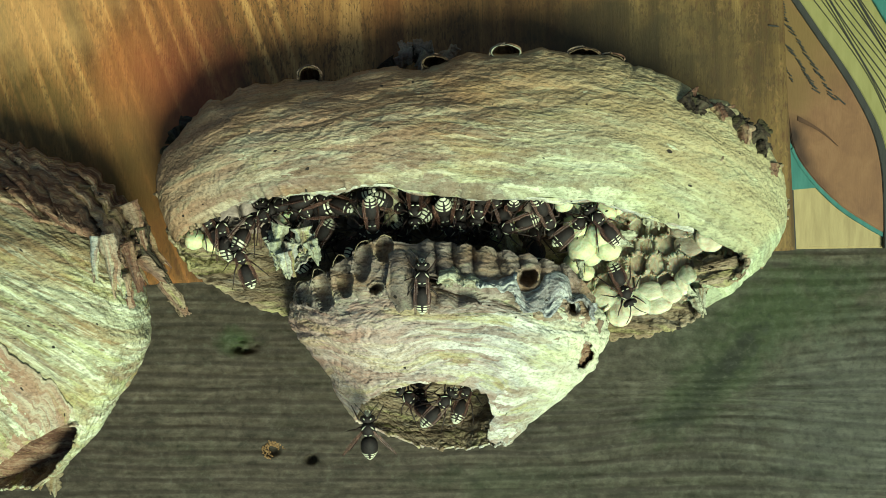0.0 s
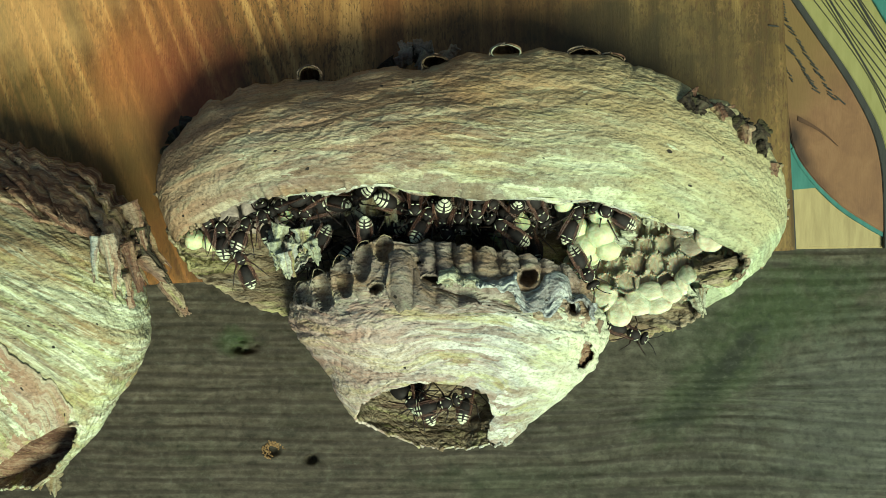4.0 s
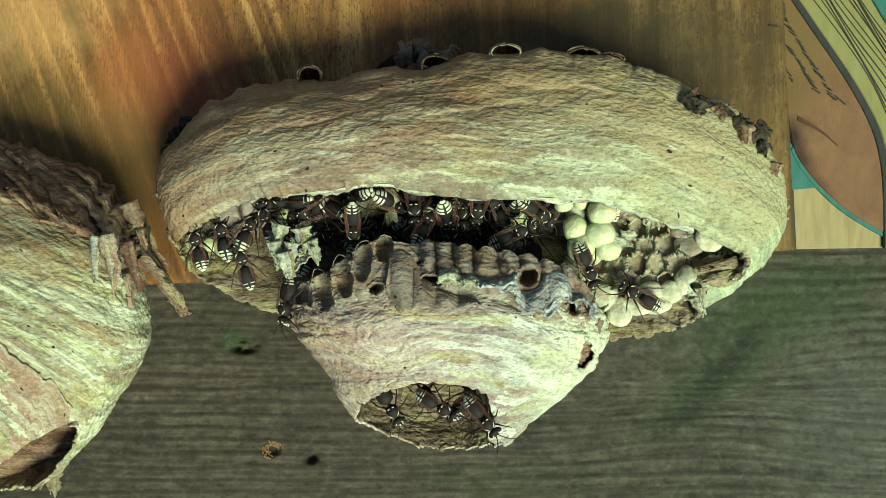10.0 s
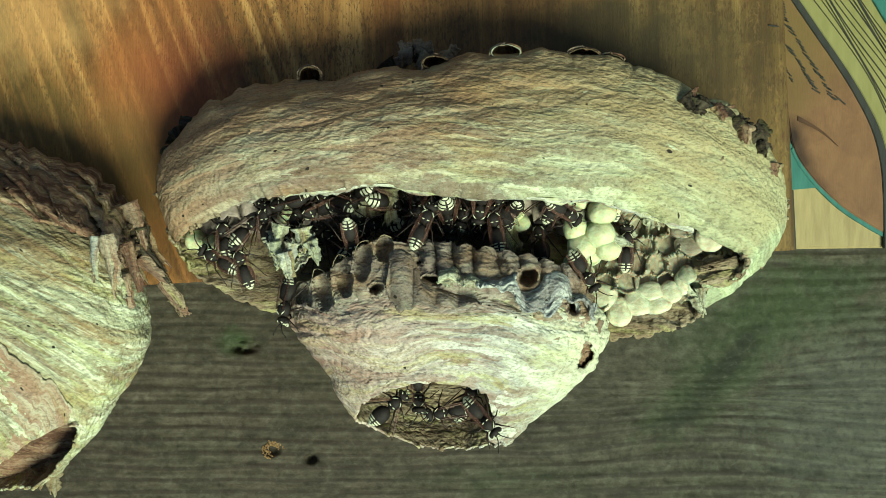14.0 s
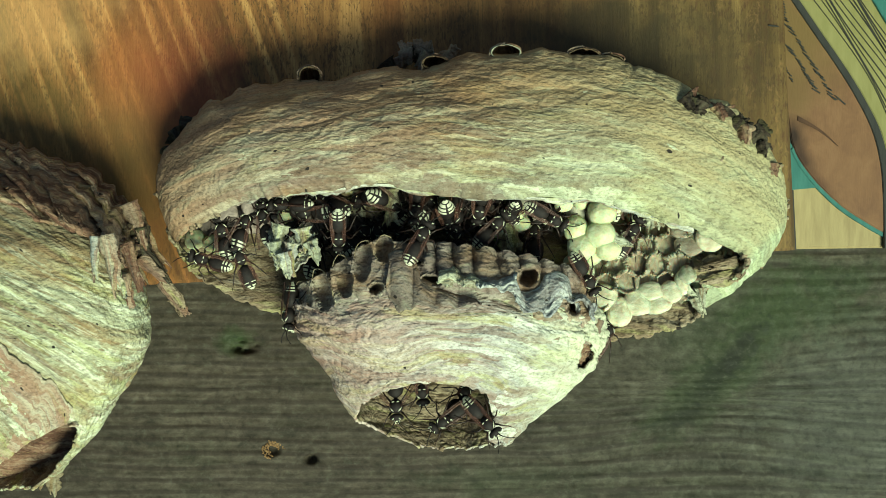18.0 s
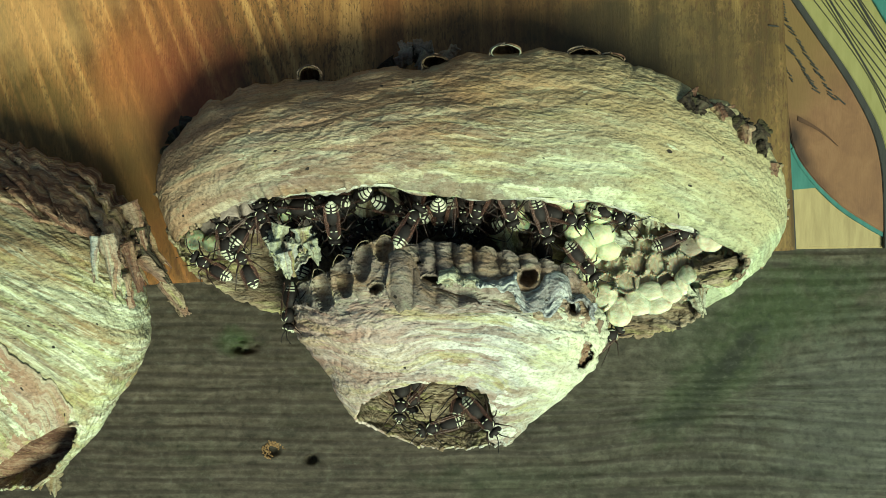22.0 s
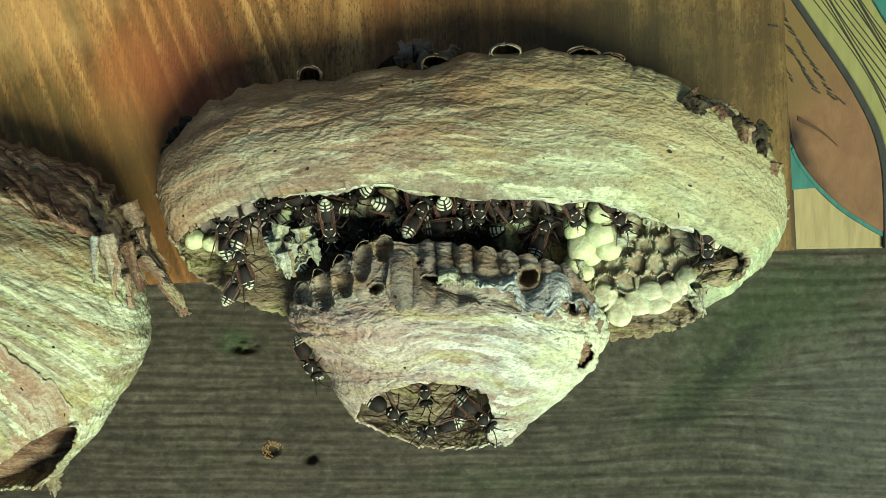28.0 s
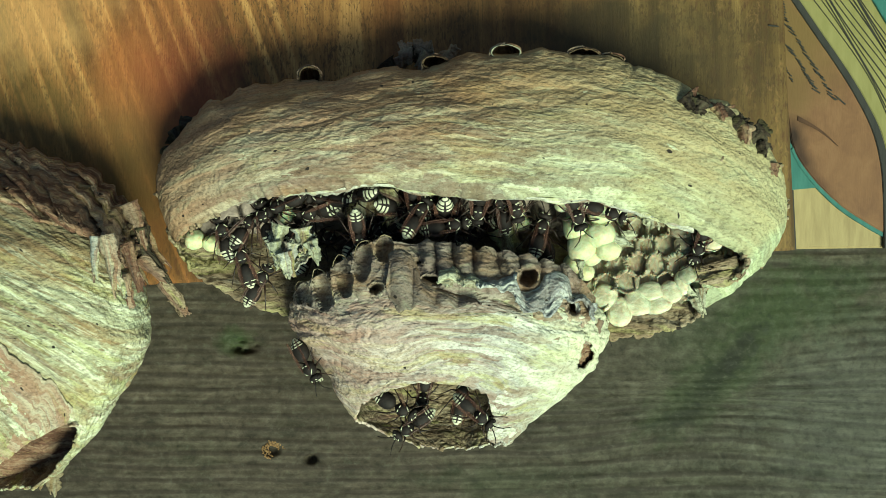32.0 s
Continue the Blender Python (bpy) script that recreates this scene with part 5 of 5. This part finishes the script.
    wing.b.inputs["Alpha"].default_value = 0.6
    return black.m, ivory.m, leg.m, wing.m


M_black, M_ivory, M_leg, M_wing = hornet_mats()
def blob(sections, seg=16):
    """A body lofted along y from (y, half width, half height, z) sections, in millimetres."""
    bm = bmesh.new()
    rings = []
    for y, w, h, z in sections:
        rings.append([bm.verts.new((w * MM * math.cos(2 * math.pi * i / seg), y * MM, (z + h * math.sin(2 * math.pi * i / seg)) * MM)) for i in range(seg)])
    for p, q in zip(rings, rings[1:]):
        for i in range(seg):
            bm.faces.new((p[i], p[(i + 1) % seg], q[(i + 1) % seg], q[i]))
    bm.faces.new(rings[0]), bm.faces.new(rings[-1][::-1])
    bmesh.ops.recalc_face_normals(bm, faces=bm.faces)
    return bm


ABD = [(-1.2, 0.35, 0.35, 0.0), (-1.7, 1.2, 1.2, -0.1), (-2.4, 2.1, 1.9, -0.2), (-3.6, 2.55, 2.3, -0.35), (-5.2, 2.6, 2.35, -0.5), (-6.6, 2.25, 2.05, -0.6), (-7.8, 1.65, 1.5, -0.7), (-8.7, 0.9, 0.85, -0.8), (-9.3, 0.25, 0.25, -0.85)]


def abd_at(y):
    ys = [s[0] for s in ABD][::-1]
    return [float(np.interp(y, ys, [s[i] for s in ABD][::-1])) for i in (1, 2, 3)]


def band(y0, y1, a0, a1):
    """A raised pale plate wrapped round the abdomen between two angles (degrees from its right side)."""
    bm = bmesh.new()
    rows = []
    for y in np.linspace(y0, y1, 4):
        w, h, z = abd_at(y)
        rows.append([bm.verts.new(((w + 0.06) * MM * math.cos(radians(a)), y * MM, (z + (h + 0.06) * math.sin(radians(a))) * MM)) for a in np.linspace(a0, a1, 9)])
    for p, q in zip(rows, rows[1:]):
        for i in range(8):
            bm.faces.new((p[i], p[i + 1], q[i + 1], q[i]))
    bmesh.ops.recalc_face_normals(bm, faces=bm.faces)
    return bm


def hornet(name, spread=0.0, rows=((-6.35, -6.7), (-7.1, -7.6), (-7.95, -8.5)), segs=((4, 80), (98, 176))):
    h = thing(name, (0, 0, 0), "black and ivory hornet with smoky folded wings", "hornet", "hornets on the nest")
    part("thorax", blob([(3.4, 0.6, 0.6, 0.1), (3.0, 1.6, 1.5, 0.2), (2.0, 2.1, 1.9, 0.3), (0.8, 2.15, 2.0, 0.3), (-0.3, 1.7, 1.6, 0.1), (-1.0, 0.7, 0.7, 0.0), (-1.4, 0.3, 0.3, 0.0)]), M_black, h)
    thorax = h.children[0]
    for sx in (-1, 1):
        part("marking", limb([(sx * 0.55, 3.0, 1.55), (sx * 1.2, 2.5, 1.75), (sx * 1.85, 1.6, 1.45)], [0.10, 0.20, 0.10]), M_ivory, thorax, "ivory shoulder stripe")
        part("marking", limb([(sx * 0.4, -0.05, 1.88), (sx * 1.15, 0.05, 1.70)], [0.20, 0.15]), M_ivory, thorax)
    head = part("head", blob([(5.7, 0.5, 0.9, -0.3), (5.4, 1.5, 1.5, -0.2), (4.7, 2.05, 1.75, -0.1), (4.0, 1.9, 1.6, 0.0), (3.5, 0.8, 0.8, 0.1)]), M_black, h)
    part("face", blob([(5.95, 0.35, 0.7, -0.6), (5.75, 0.85, 1.15, -0.5), (5.3, 1.0, 1.45, -0.4), (4.8, 0.7, 1.3, -0.5)], 12), M_ivory, head, "ivory face plate")
    for sx in (-1, 1):
        part("eye", blob([(5.4, 0.2, 0.4, 0), (5.1, 0.5, 1.0, 0), (4.5, 0.55, 1.1, 0), (4.1, 0.2, 0.5, 0)], 10), M_black, head).location.x = sx * 1.65 * MM
        part("cheek", limb([(sx * 1.2, 5.3, 1.2), (sx * 0.8, 4.9, 1.6)], [0.20, 0.15]), M_ivory, head)
        part("mandible", limb([(sx * 0.7, 5.7, -1.3), (sx * 0.5, 6.3, -1.5), (sx * 0.1, 6.5, -1.5)], [0.32, 0.25, 0.1]), M_ivory, head)
        part("antenna", limb([(sx * 0.4, 5.6, 0.6), (sx * 0.9, 6.7, 1.2), (sx * 1.9, 8.2, 1.3), (sx * 3.1, 9.4, 0.8), (sx * 3.6, 9.9, 0.4)], [0.17, 0.16, 0.16, 0.16, 0.09]), M_black, head)
    abd = part("abdomen", blob(ABD, 20), M_black, h)
    for y0, y1 in rows:
        for a0, a1 in segs:
            part("band", band(y0, y1, a0, a1), M_ivory, abd, "ivory band on the abdomen")
    part("tip", band(-8.6, -9.2, 10, 170), M_ivory, abd)
    for sx in (-1, 1):
        bm = bmesh.new()                     # folded wing, a long ribbed blade
        rows = []
        for t in np.linspace(0, 1, 14):
            c = Vector((sx * (1.55 + 0.35 * t), 1.5 - 10.4 * t, 2.1 - 1.0 * t))
            wdt = 0.30 + 0.78 * math.sin(math.pi * min(1, t * 0.93 + 0.05)) ** 0.8
            rows.append([bm.verts.new((c + Vector((sx * wdt * a, 0, 0.18 * math.cos(a * 9) - 0.25 * a * a))) * MM) for a in np.linspace(-0.6, 0.6, 7)])
        for p, q in zip(rows, rows[1:]):
            for i in range(6):
                bm.faces.new((p[i], p[i + 1], q[i + 1], q[i]))
        piv = Vector((sx * 1.7, 1.5, 1.9)) * MM
        bmesh.ops.rotate(bm, verts=bm.verts, cent=piv, matrix=Matrix.Rotation(sx * radians(spread), 3, "Z"))
        part("wing", bm, M_wing, h, "smoky amber wing")
        for k, (y0, ang, ln) in enumerate(((2.6, 48, 0.8), (1.4, -8, 0.82), (0.3, -52, 1.15))):
            d = Vector((math.cos(radians(ang)) * sx, math.sin(radians(ang)), 0))
            p0 = Vector((sx * 1.2, y0, -1.2))
            p1 = p0 + d * 2.8 * ln + Vector((0, 0, 1.2))
            p2 = p1 + d * 2.2 * ln + Vector((0, -0.8 if k else 0.5, -1.9))
            p3 = p2 + d * 1.7 * ln + Vector((0, -0.6 if k else 0.6, -0.8))
            part("leg", limb([p0, p0 + d * 1.2, p1, p2, p3], [0.30, 0.34, 0.24, 0.17, 0.09]), M_leg, h)
    return h


def at(px, py, z, heading, pitch=0, roll=0):
    """A hornet's pose: heading in degrees from the x axis, pitch lifts its head off the board."""
    return Matrix.Translation(P(px, py, z / 1000)) @ pose(0, 0, 0, 0, 0, heading - 90) @ pose(0, 0, 0, pitch, roll, 0)


def rows_of(keys):
    """Rows (t, x, y, height in mm, heading, pitch, roll) to poses."""
    return [(k[0], at(*k[1:])) for k in keys]


def idle(px, py, z, heading, pitch, roll, seed, reach=9, turn=14):
    """A hornet that shifts about on its spot: still for a while, then a step."""
    rnd = random.Random(seed)
    t, keys = 0.0, []
    x, y, h = px, py, heading
    while t < 32:
        keys.append((t, x, y, z, h, pitch, roll))
        t += rnd.uniform(0.5, 1.8)
        if t < 32:
            keys.append((t, x, y, z, h, pitch, roll))
            t += rnd.uniform(0.3, 0.6)
        x, y, h = px + rnd.uniform(-reach, reach), py + rnd.uniform(-reach, reach) * 0.6, heading + rnd.uniform(-turn, turn)
    keys.append((32.0, x, y, z, h, pitch, roll))
    return keys


FOLDED = hornet("hornet")
SPREAD = hornet("hornet", 36)
BANDED = hornet("hornet", 8, ((-5.4, -5.95), (-6.4, -7.1), (-7.5, -8.3)), ((2, 80), (98, 178)))
DARK = hornet("hornet", 3, ((-6.9, -7.15), (-7.9, -8.4)), ((22, 78), (102, 158)))
used = set()


def another(kind):
    if kind not in used:
        used.add(kind)
        return kind
    return copy_thing(kind, Matrix.Identity(4))


def motions():
    tracks = []
    # over the cone's front, then into the gap above it
    tracks.append((FOLDED, [(0, 747, 500, 62, 90, 8, 0), (0.5, 737, 448, 60, 95, 4, 0), (1, 736, 415, 57, 80, -20, 0), (1.5, 745, 398, 50, 70, -30, 0), (2, 752, 388, 46, 60, -30, 0), (8, 756, 386, 44, 60, -30, 0), (11, 758, 396, 46, 60, -25, 0), (12, 760, 396, 50, 62, -20, 0), (13, 768, 420, 56, 62, -18, 0),
                            (14, 752, 392, 54, 66, -18, 0), (17, 752, 398, 54, 64, -18, 0), (18, 745, 422, 56, 62, -18, 0), (19, 730, 420, 56, 60, -18, 0), (20, 754, 416, 56, 68, -15, 0), (21, 754, 410, 56, 70, -15, 0), (22, 728, 392, 53, 60, -20, 0), (23, 742, 376, 48, 60, -25, 0), (32, 742, 378, 46, 60, -25, 0)]))
    # the one whose banded tip looks out over the comb
    tip = ((0, 655, 372), (0.5, 658, 372), (1, 672, 388), (1.5, 670, 380), (2, 646, 382), (2.5, 646, 385), (3, 658, 393), (3.5, 648, 402), (5.5, 638, 412), (6, 620, 410), (7, 606, 402), (8, 617, 386), (9, 626, 380), (10, 622, 383), (11, 656, 397), (12, 656, 397), (13, 626, 402), (14, 620, 410), (17, 608, 405),
           (18, 596, 395), (19, 592, 390), (20, 588, 390), (21, 580, 388), (22, 587, 382), (23, 588, 380), (24, 583, 380), (25, 579, 378), (28, 578, 378), (30, 598, 378), (31, 620, 390), (32, 632, 396))
    tracks.append((FOLDED, [(t, x + 4, y + 22, 46, -86 + 6 * math.sin(t), -38, 0) for t, x, y in tip]))
    # left edge of the cone, later further down its flank
    tracks.append((FOLDED, [(0, 562, 432, 32, -120, -10, 0), (3.5, 560, 445, 34, -118, -10, 0), (5.5, 530, 486, 40, -120, 0, 20), (6, 514, 520, 40, -105, 0, 35), (6.5, 507, 535, 39, -98, 0, 40), (7.5, 506, 540, 38, -96, 0, 45), (14.5, 505, 540, 38, -97, 0, 45), (16.5, 512, 552, 33, -93, 0, 55), (23, 512, 552, 32, -92, 0, 55),
                            (23.7, 516, 575, 30, -85, 0, 50), (24.2, 528, 610, 30, -70, 0, 42), (25, 545, 640, 31, -62, 0, 35), (28, 547, 642, 31, -60, 0, 35), (32, 545, 646, 31, -58, 0, 35)]))
    # the wanderer of the right-hand side
    tracks.append((FOLDED, [(0, 1104, 512, 36, -65, -6, 0), (0.5, 1108, 525, 36, -84, -8, 0), (1, 1114, 545, 35, -88, -10, 0), (1.5, 1110, 560, 34, -95, -10, 0), (2, 1100, 570, 32, -120, -8, 0), (2.5, 1092, 584, 26, -100, 0, 0), (3, 1094, 592, 24, -80, 0, 0), (3.5, 1102, 590, 26, -40, 0, 0), (5.5, 1150, 588, 30, 0, 0, 0), (6, 1152, 566, 32, 30, 0, 0),
                            (6.5, 1154, 566, 33, 80, 10, 0), (7, 1164, 562, 34, 92, 5, 0), (7.5, 1168, 566, 34, 95, 0, 0), (7.8, 1162, 562, 34, 145, 0, 0), (8, 1158, 556, 34, 165, 0, 0), (8.3, 1150, 548, 34, 235, 0, 0), (8.6, 1148, 540, 34, 308, 0, 0), (9, 1142, 528, 34, 310, 0, 0), (9.5, 1130, 524, 36, 235, 0, 0), (10, 1126, 520, 36, 150, 0, 0), (11, 1108, 468, 36, 110, 0, 0),
                            (12, 1108, 440, 36, 95, 0, 0), (13, 1108, 420, 36, 78, 0, 0), (14, 1108, 430, 34, 88, 0, 0), (17, 1098, 412, 36, 120, 0, 0), (18, 1118, 412, 32, 60, 0, 0), (19, 1138, 412, 30, 40, 0, 0), (20, 1150, 402, 30, 5, 0, 0), (21, 1182, 420, 30, 22, 0, 0), (22, 1202, 418, 30, 24, 0, 0), (23, 1226, 432, 33, -5, 0, 0), (23.5, 1246, 438, 37, -60, 0, 0),
                            (23.8, 1262, 442, 38, -110, 0, 0), (24.1, 1278, 446, 39, -40, -20, 0), (25, 1290, 450, 40, -30, -35, 0), (25.5, 1284, 448, 39, -50, -25, 0), (27.5, 1252, 440, 37, -88, -20, 0), (28, 1250, 438, 37, -85, -20, 0), (30, 1240, 432, 35, -100, -5, 0), (32, 1238, 434, 33, -110, -5, 0)]))
    # at the corner between comb and caps
    tracks.append((FOLDED, [(0, 1012, 428, 34, -50, 0, 0), (2, 1018, 440, 35, -55, 0, 0), (2.5, 1030, 470, 38, -60, -10, 0), (5.5, 1040, 484, 40, -58, -12, 0), (7, 1050, 488, 40, -52, -12, 0), (8.5, 1050, 488, 40, -62, -12, 0), (10, 1042, 478, 40, -66, -12, 0), (12, 1046, 480, 40, -66, -12, 0), (14, 1038, 488, 40, -56, -10, 0), (17, 1036, 488, 40, -58, -10, 0), (19, 1046, 498, 40, -60, -5, 0),
                            (20, 1050, 490, 40, -60, -5, 0), (21, 1042, 472, 40, -64, -10, 0), (22, 1036, 470, 40, -50, -10, 0), (22.6, 1030, 455, 42, -20, -5, 0), (23, 1024, 442, 42, 0, -5, 0), (24, 1016, 450, 42, 175 - 180, -5, 0), (25, 1030, 448, 42, -4, -5, 0), (26.5, 1005, 420, 40, 40, -10, 0), (28, 960, 410, 36, 70, -15, 0), (32, 958, 408, 36, 75, -15, 0)]))
    # behind the cone's right edge
    tracks.append((FOLDED, [(0, 1040, 575, 4, 30, 0, 0), (17, 1046, 580, 6, 30, 0, 0), (17.4, 1056, 586, 22, 40, 0, 0), (18, 1072, 592, 28, 60, 0, 0), (20, 1070, 600, 28, 50, 0, 0), (22, 1076, 598, 28, 40, 0, 0), (23, 1094, 584, 30, 20, 0, 0), (24, 1096, 588, 30, 15, 0, 0), (24.8, 1070, 592, 26, 0, 0, 0), (25.5, 1044, 580, 5, -20, 0, 0), (32, 1040, 578, 4, -20, 0, 0)]))
    # visitor of the left corner
    tracks.append((FOLDED, [(0, 372, 398, 26, 120, 0, 0), (7, 366, 402, 26, 118, 0, 0), (8.5, 352, 428, 28, 110, -10, 0), (10, 348, 430, 28, 105, -10, 0), (12, 342, 432, 28, 105, -10, 0), (13, 352, 448, 28, 100, -10, 0), (14, 380, 456, 28, 150, -10, 0), (17, 366, 460, 28, 165, -10, 0), (19, 362, 462, 28, 160, -10, 0), (21, 374, 480, 28, 140, -10, 0), (22, 366, 468, 28, 150, -10, 0), (24, 370, 450, 28, 95, -10, 0),
                            (25, 382, 466, 28, 100, -10, 0), (27.5, 416, 492, 27, 70, -5, 0), (28, 422, 496, 27, 60, -5, 0), (30, 448, 500, 27, 40, -5, 0), (32, 460, 498, 27, 60, -5, 0)]))
    # in the cone's mouth
    tracks.append((SPREAD, [(0, 652, 766, 46, 92, 18, 0), (0.3, 664, 752, 46, 70, 15, 0), (0.5, 676, 738, 45, 30, 10, 0), (0.75, 686, 726, 43, -20, 10, 0), (1, 695, 718, 42, -40, 18, 0), (1.5, 712, 708, 41, -40, 20, 0), (2, 722, 704, 41, -34, 20, 0), (3.5, 730, 706, 40, -34, 20, 0), (5.5, 696, 716, 34, -80, 15, 0), (9, 694, 716, 34, -84, 15, 0), (10, 692, 722, 35, -60, 0, 0), (12, 698, 726, 35, -40, 0, 0), (14, 694, 718, 35, 40, 0, 0), (17, 698, 712, 34, -80, 12, 0), (23, 710, 712, 34, -95, 10, 0), (25, 706, 718, 34, -90, 0, 0), (28, 690, 728, 34, -30, 0, 0), (32, 706, 722, 34, -30, 0, 0)]))
    tracks.append((FOLDED, [(0, 782, 716, 40, 48, 0, 0), (0.5, 772, 708, 40, 62, 0, 0), (1, 770, 708, 40, 82, 0, 0), (2, 790, 712, 40, 92, -10, 0), (3.5, 784, 716, 40, 30, 0, 0), (5.5, 776, 712, 46, -8, 0, 0), (6, 800, 716, 47, -24, 0, 0), (6.5, 828, 732, 47, -36, 0, 0), (7, 846, 742, 46, -40, 0, 0), (8, 858, 744, 45, -50, 0, 0), (14.5, 858, 745, 45, -48, 0, 0), (25.5, 856, 743, 45, -46, 0, 0), (27.5, 850, 738, 45, -42, 0, 0), (32, 846, 734, 45, -40, 0, 0)]))
    tracks.append((FOLDED, [(0, 730, 708, 32, 140, 0, 0), (3.5, 740, 706, 32, 120, 0, 0), (6, 775, 704, 30, 100, -20, 0), (7, 788, 708, 32, -92, -25, 0), (9, 788, 710, 34, -88, -25, 0), (10, 780, 722, 34, -30, 0, 0), (11, 766, 728, 34, -160, 0, 0), (12, 752, 718, 32, 170, 0, 0), (13, 778, 718, 32, 175, 0, 0), (14, 786, 730, 34, 190, 0, 0), (17, 794, 728, 34, 180, 0, 0), (18, 790, 742, 34, 215, 0, 0), (20, 788, 746, 34, 200, 0, 0),
                            (22, 772, 756, 32, 195, 0, 0), (24, 766, 756, 32, 200, 0, 0), (25, 776, 752, 32, 200, 0, 0), (28, 770, 760, 32, 195, 0, 0), (29, 740, 762, 32, 215, 0, 0), (32, 726, 756, 32, 215, 0, 0)]))
    tracks.append((FOLDED, idle(744, 694, 26, -90, -10, 0, 5, 12)))
    tracks.append((FOLDED, idle(822, 700, 30, 70, -15, 0, 6, 10)))
    # the crowd in the gap
    crowd = ((470, 388, 36, 104, 0, -10), (428, 462, 33, 112, 0, 10), (396, 412, 31, 100, 0, 0), (735, 366, 47, -90, 10, 0), (848, 368, 49, -100, -38, 0), (442, 400, 34, 60, 10, 0), (520, 392, 38, 30, 0, 20), (548, 372, 40, 200, 0, 0), (578, 356, 42, 150, 0, 0), (700, 366, 44, -20, 10, 0),
             (786, 384, 46, -80, -35, 0), (818, 372, 46, -100, 30, 0), (800, 400, 44, -95, 20, 0), (905, 368, 42, -90, -30, 0), (630, 352, 42, 175, 0, 0), (765, 358, 44, 40, 0, 0), (505, 362, 42, 185, 0, 0), (640, 420, 36, 60, -10, 0), (880, 362, 44, 120, 20, 0))
    tracks.append((FOLDED, [(0, 905, 402, 40, 200, 0, 0), (2, 900, 400, 40, 190, 0, 0), (5, 890, 405, 42, 120, 0, 0), (8, 900, 408, 42, 40, 0, 0), (10, 915, 412, 44, 25, 0, 0), (11.5, 885, 405, 44, 60, 0, 0), (14, 875, 396, 44, 100, -15, 0), (17, 870, 396, 44, 60, 0, 0), (19, 900, 412, 45, 30, 0, 0), (20, 945, 424, 46, 12, 0, 0), (21, 972, 418, 44, 5, 0, 0), (22, 962, 400, 42, -70, -20, 0), (24, 930, 396, 42, -110, -10, 0), (28, 800, 398, 44, 10, 0, 0), (30, 792, 400, 46, 0, 0, 0), (32, 796, 400, 46, 10, 0, 0)]))
    tracks.append((FOLDED, [(0, 968, 388, 40, -60, -30, 0), (6, 950, 372, 42, -60, -35, 0), (8, 948, 372, 43, -58, -35, 0), (10, 955, 378, 43, -30, -35, 0), (12, 980, 374, 43, -20, -30, 0), (13, 1000, 378, 43, -30, -35, 0), (14, 1004, 378, 43, -30, -35, 0), (17, 985, 386, 42, -80, -35, 0), (19, 960, 386, 42, 20, 0, 0), (22, 900, 372, 44, -70, -30, 0), (28, 918, 366, 44, -80, -35, 0), (32, 912, 366, 44, -75, -35, 0)]))
    tracks.append((FOLDED, [(0, 1062, 392, 44, 130, 0, 0), (0.5, 1080, 378, 44, 100, 0, 0), (1.5, 1084, 374, 44, 105, 0, 0), (3.5, 1078, 376, 44, 140, 0, 0), (5.5, 1082, 378, 44, 176, 0, 0), (6.2, 1086, 376, 43, 178, 0, 0), (7, 1092, 356, 40, 150, 0, 0), (8, 1080, 340, 36, 100, 0, 0), (19, 1082, 340, 36, 100, 0, 0), (21, 1088, 368, 42, 40, 0, 0), (22, 1090, 384, 43, -20, 15, 0), (25, 1086, 382, 43, -30, 15, 0), (27.5, 1092, 382, 44, -52, 0, 0), (30, 1092, 384, 44, -62, 0, 0), (32, 1076, 376, 43, -20, 0, 0)]))
    tracks.append((DARK, [(0, 1020, 400, 40, 40, 0, 0), (3, 1024, 392, 40, 70, 0, 0), (5, 1012, 372, 40, 60, 0, 0), (8, 990, 350, 36, 60, 0, 0), (18, 990, 350, 36, 60, 0, 0), (19.5, 985, 385, 40, 10, 10, 0), (21, 992, 388, 41, 0, 15, 0), (24, 1020, 376, 43, -60, -30, 0), (28, 1012, 374, 44, -60, -38, 0), (29, 1016, 376, 44, -80, -25, 0), (32, 1020, 378, 44, -70, -20, 0)]))
    crowd += ((592, 428, 30, 140, 0, 10), (556, 440, 28, 60, 10, 0), (706, 402, 34, -60, -10, 0), (856, 412, 36, 170, 0, 0), (948, 420, 34, 100, 0, 0), (668, 400, 36, 200, 0, 0))
    for i, c in enumerate(crowd):
        tilt = random.Random(900 + i)
        c = (c[0], c[1], c[2] - 5, c[3], c[4] + tilt.uniform(-55, -5), c[5] + tilt.uniform(-40, 40)) if i >= 5 else (c[0], c[1], c[2] - 3, *c[3:])
        tracks.append((DARK if i % 5 in (1, 3) else BANDED, idle(*c, seed=40 + i, reach=3 if i < 5 else 10, turn=6 if i < 5 else 16)))
    flock = [another(kind) for kind, keys in tracks]
    for bug, (kind, keys) in zip(flock, tracks):
        walk(bug, rows_of(keys))


motions()
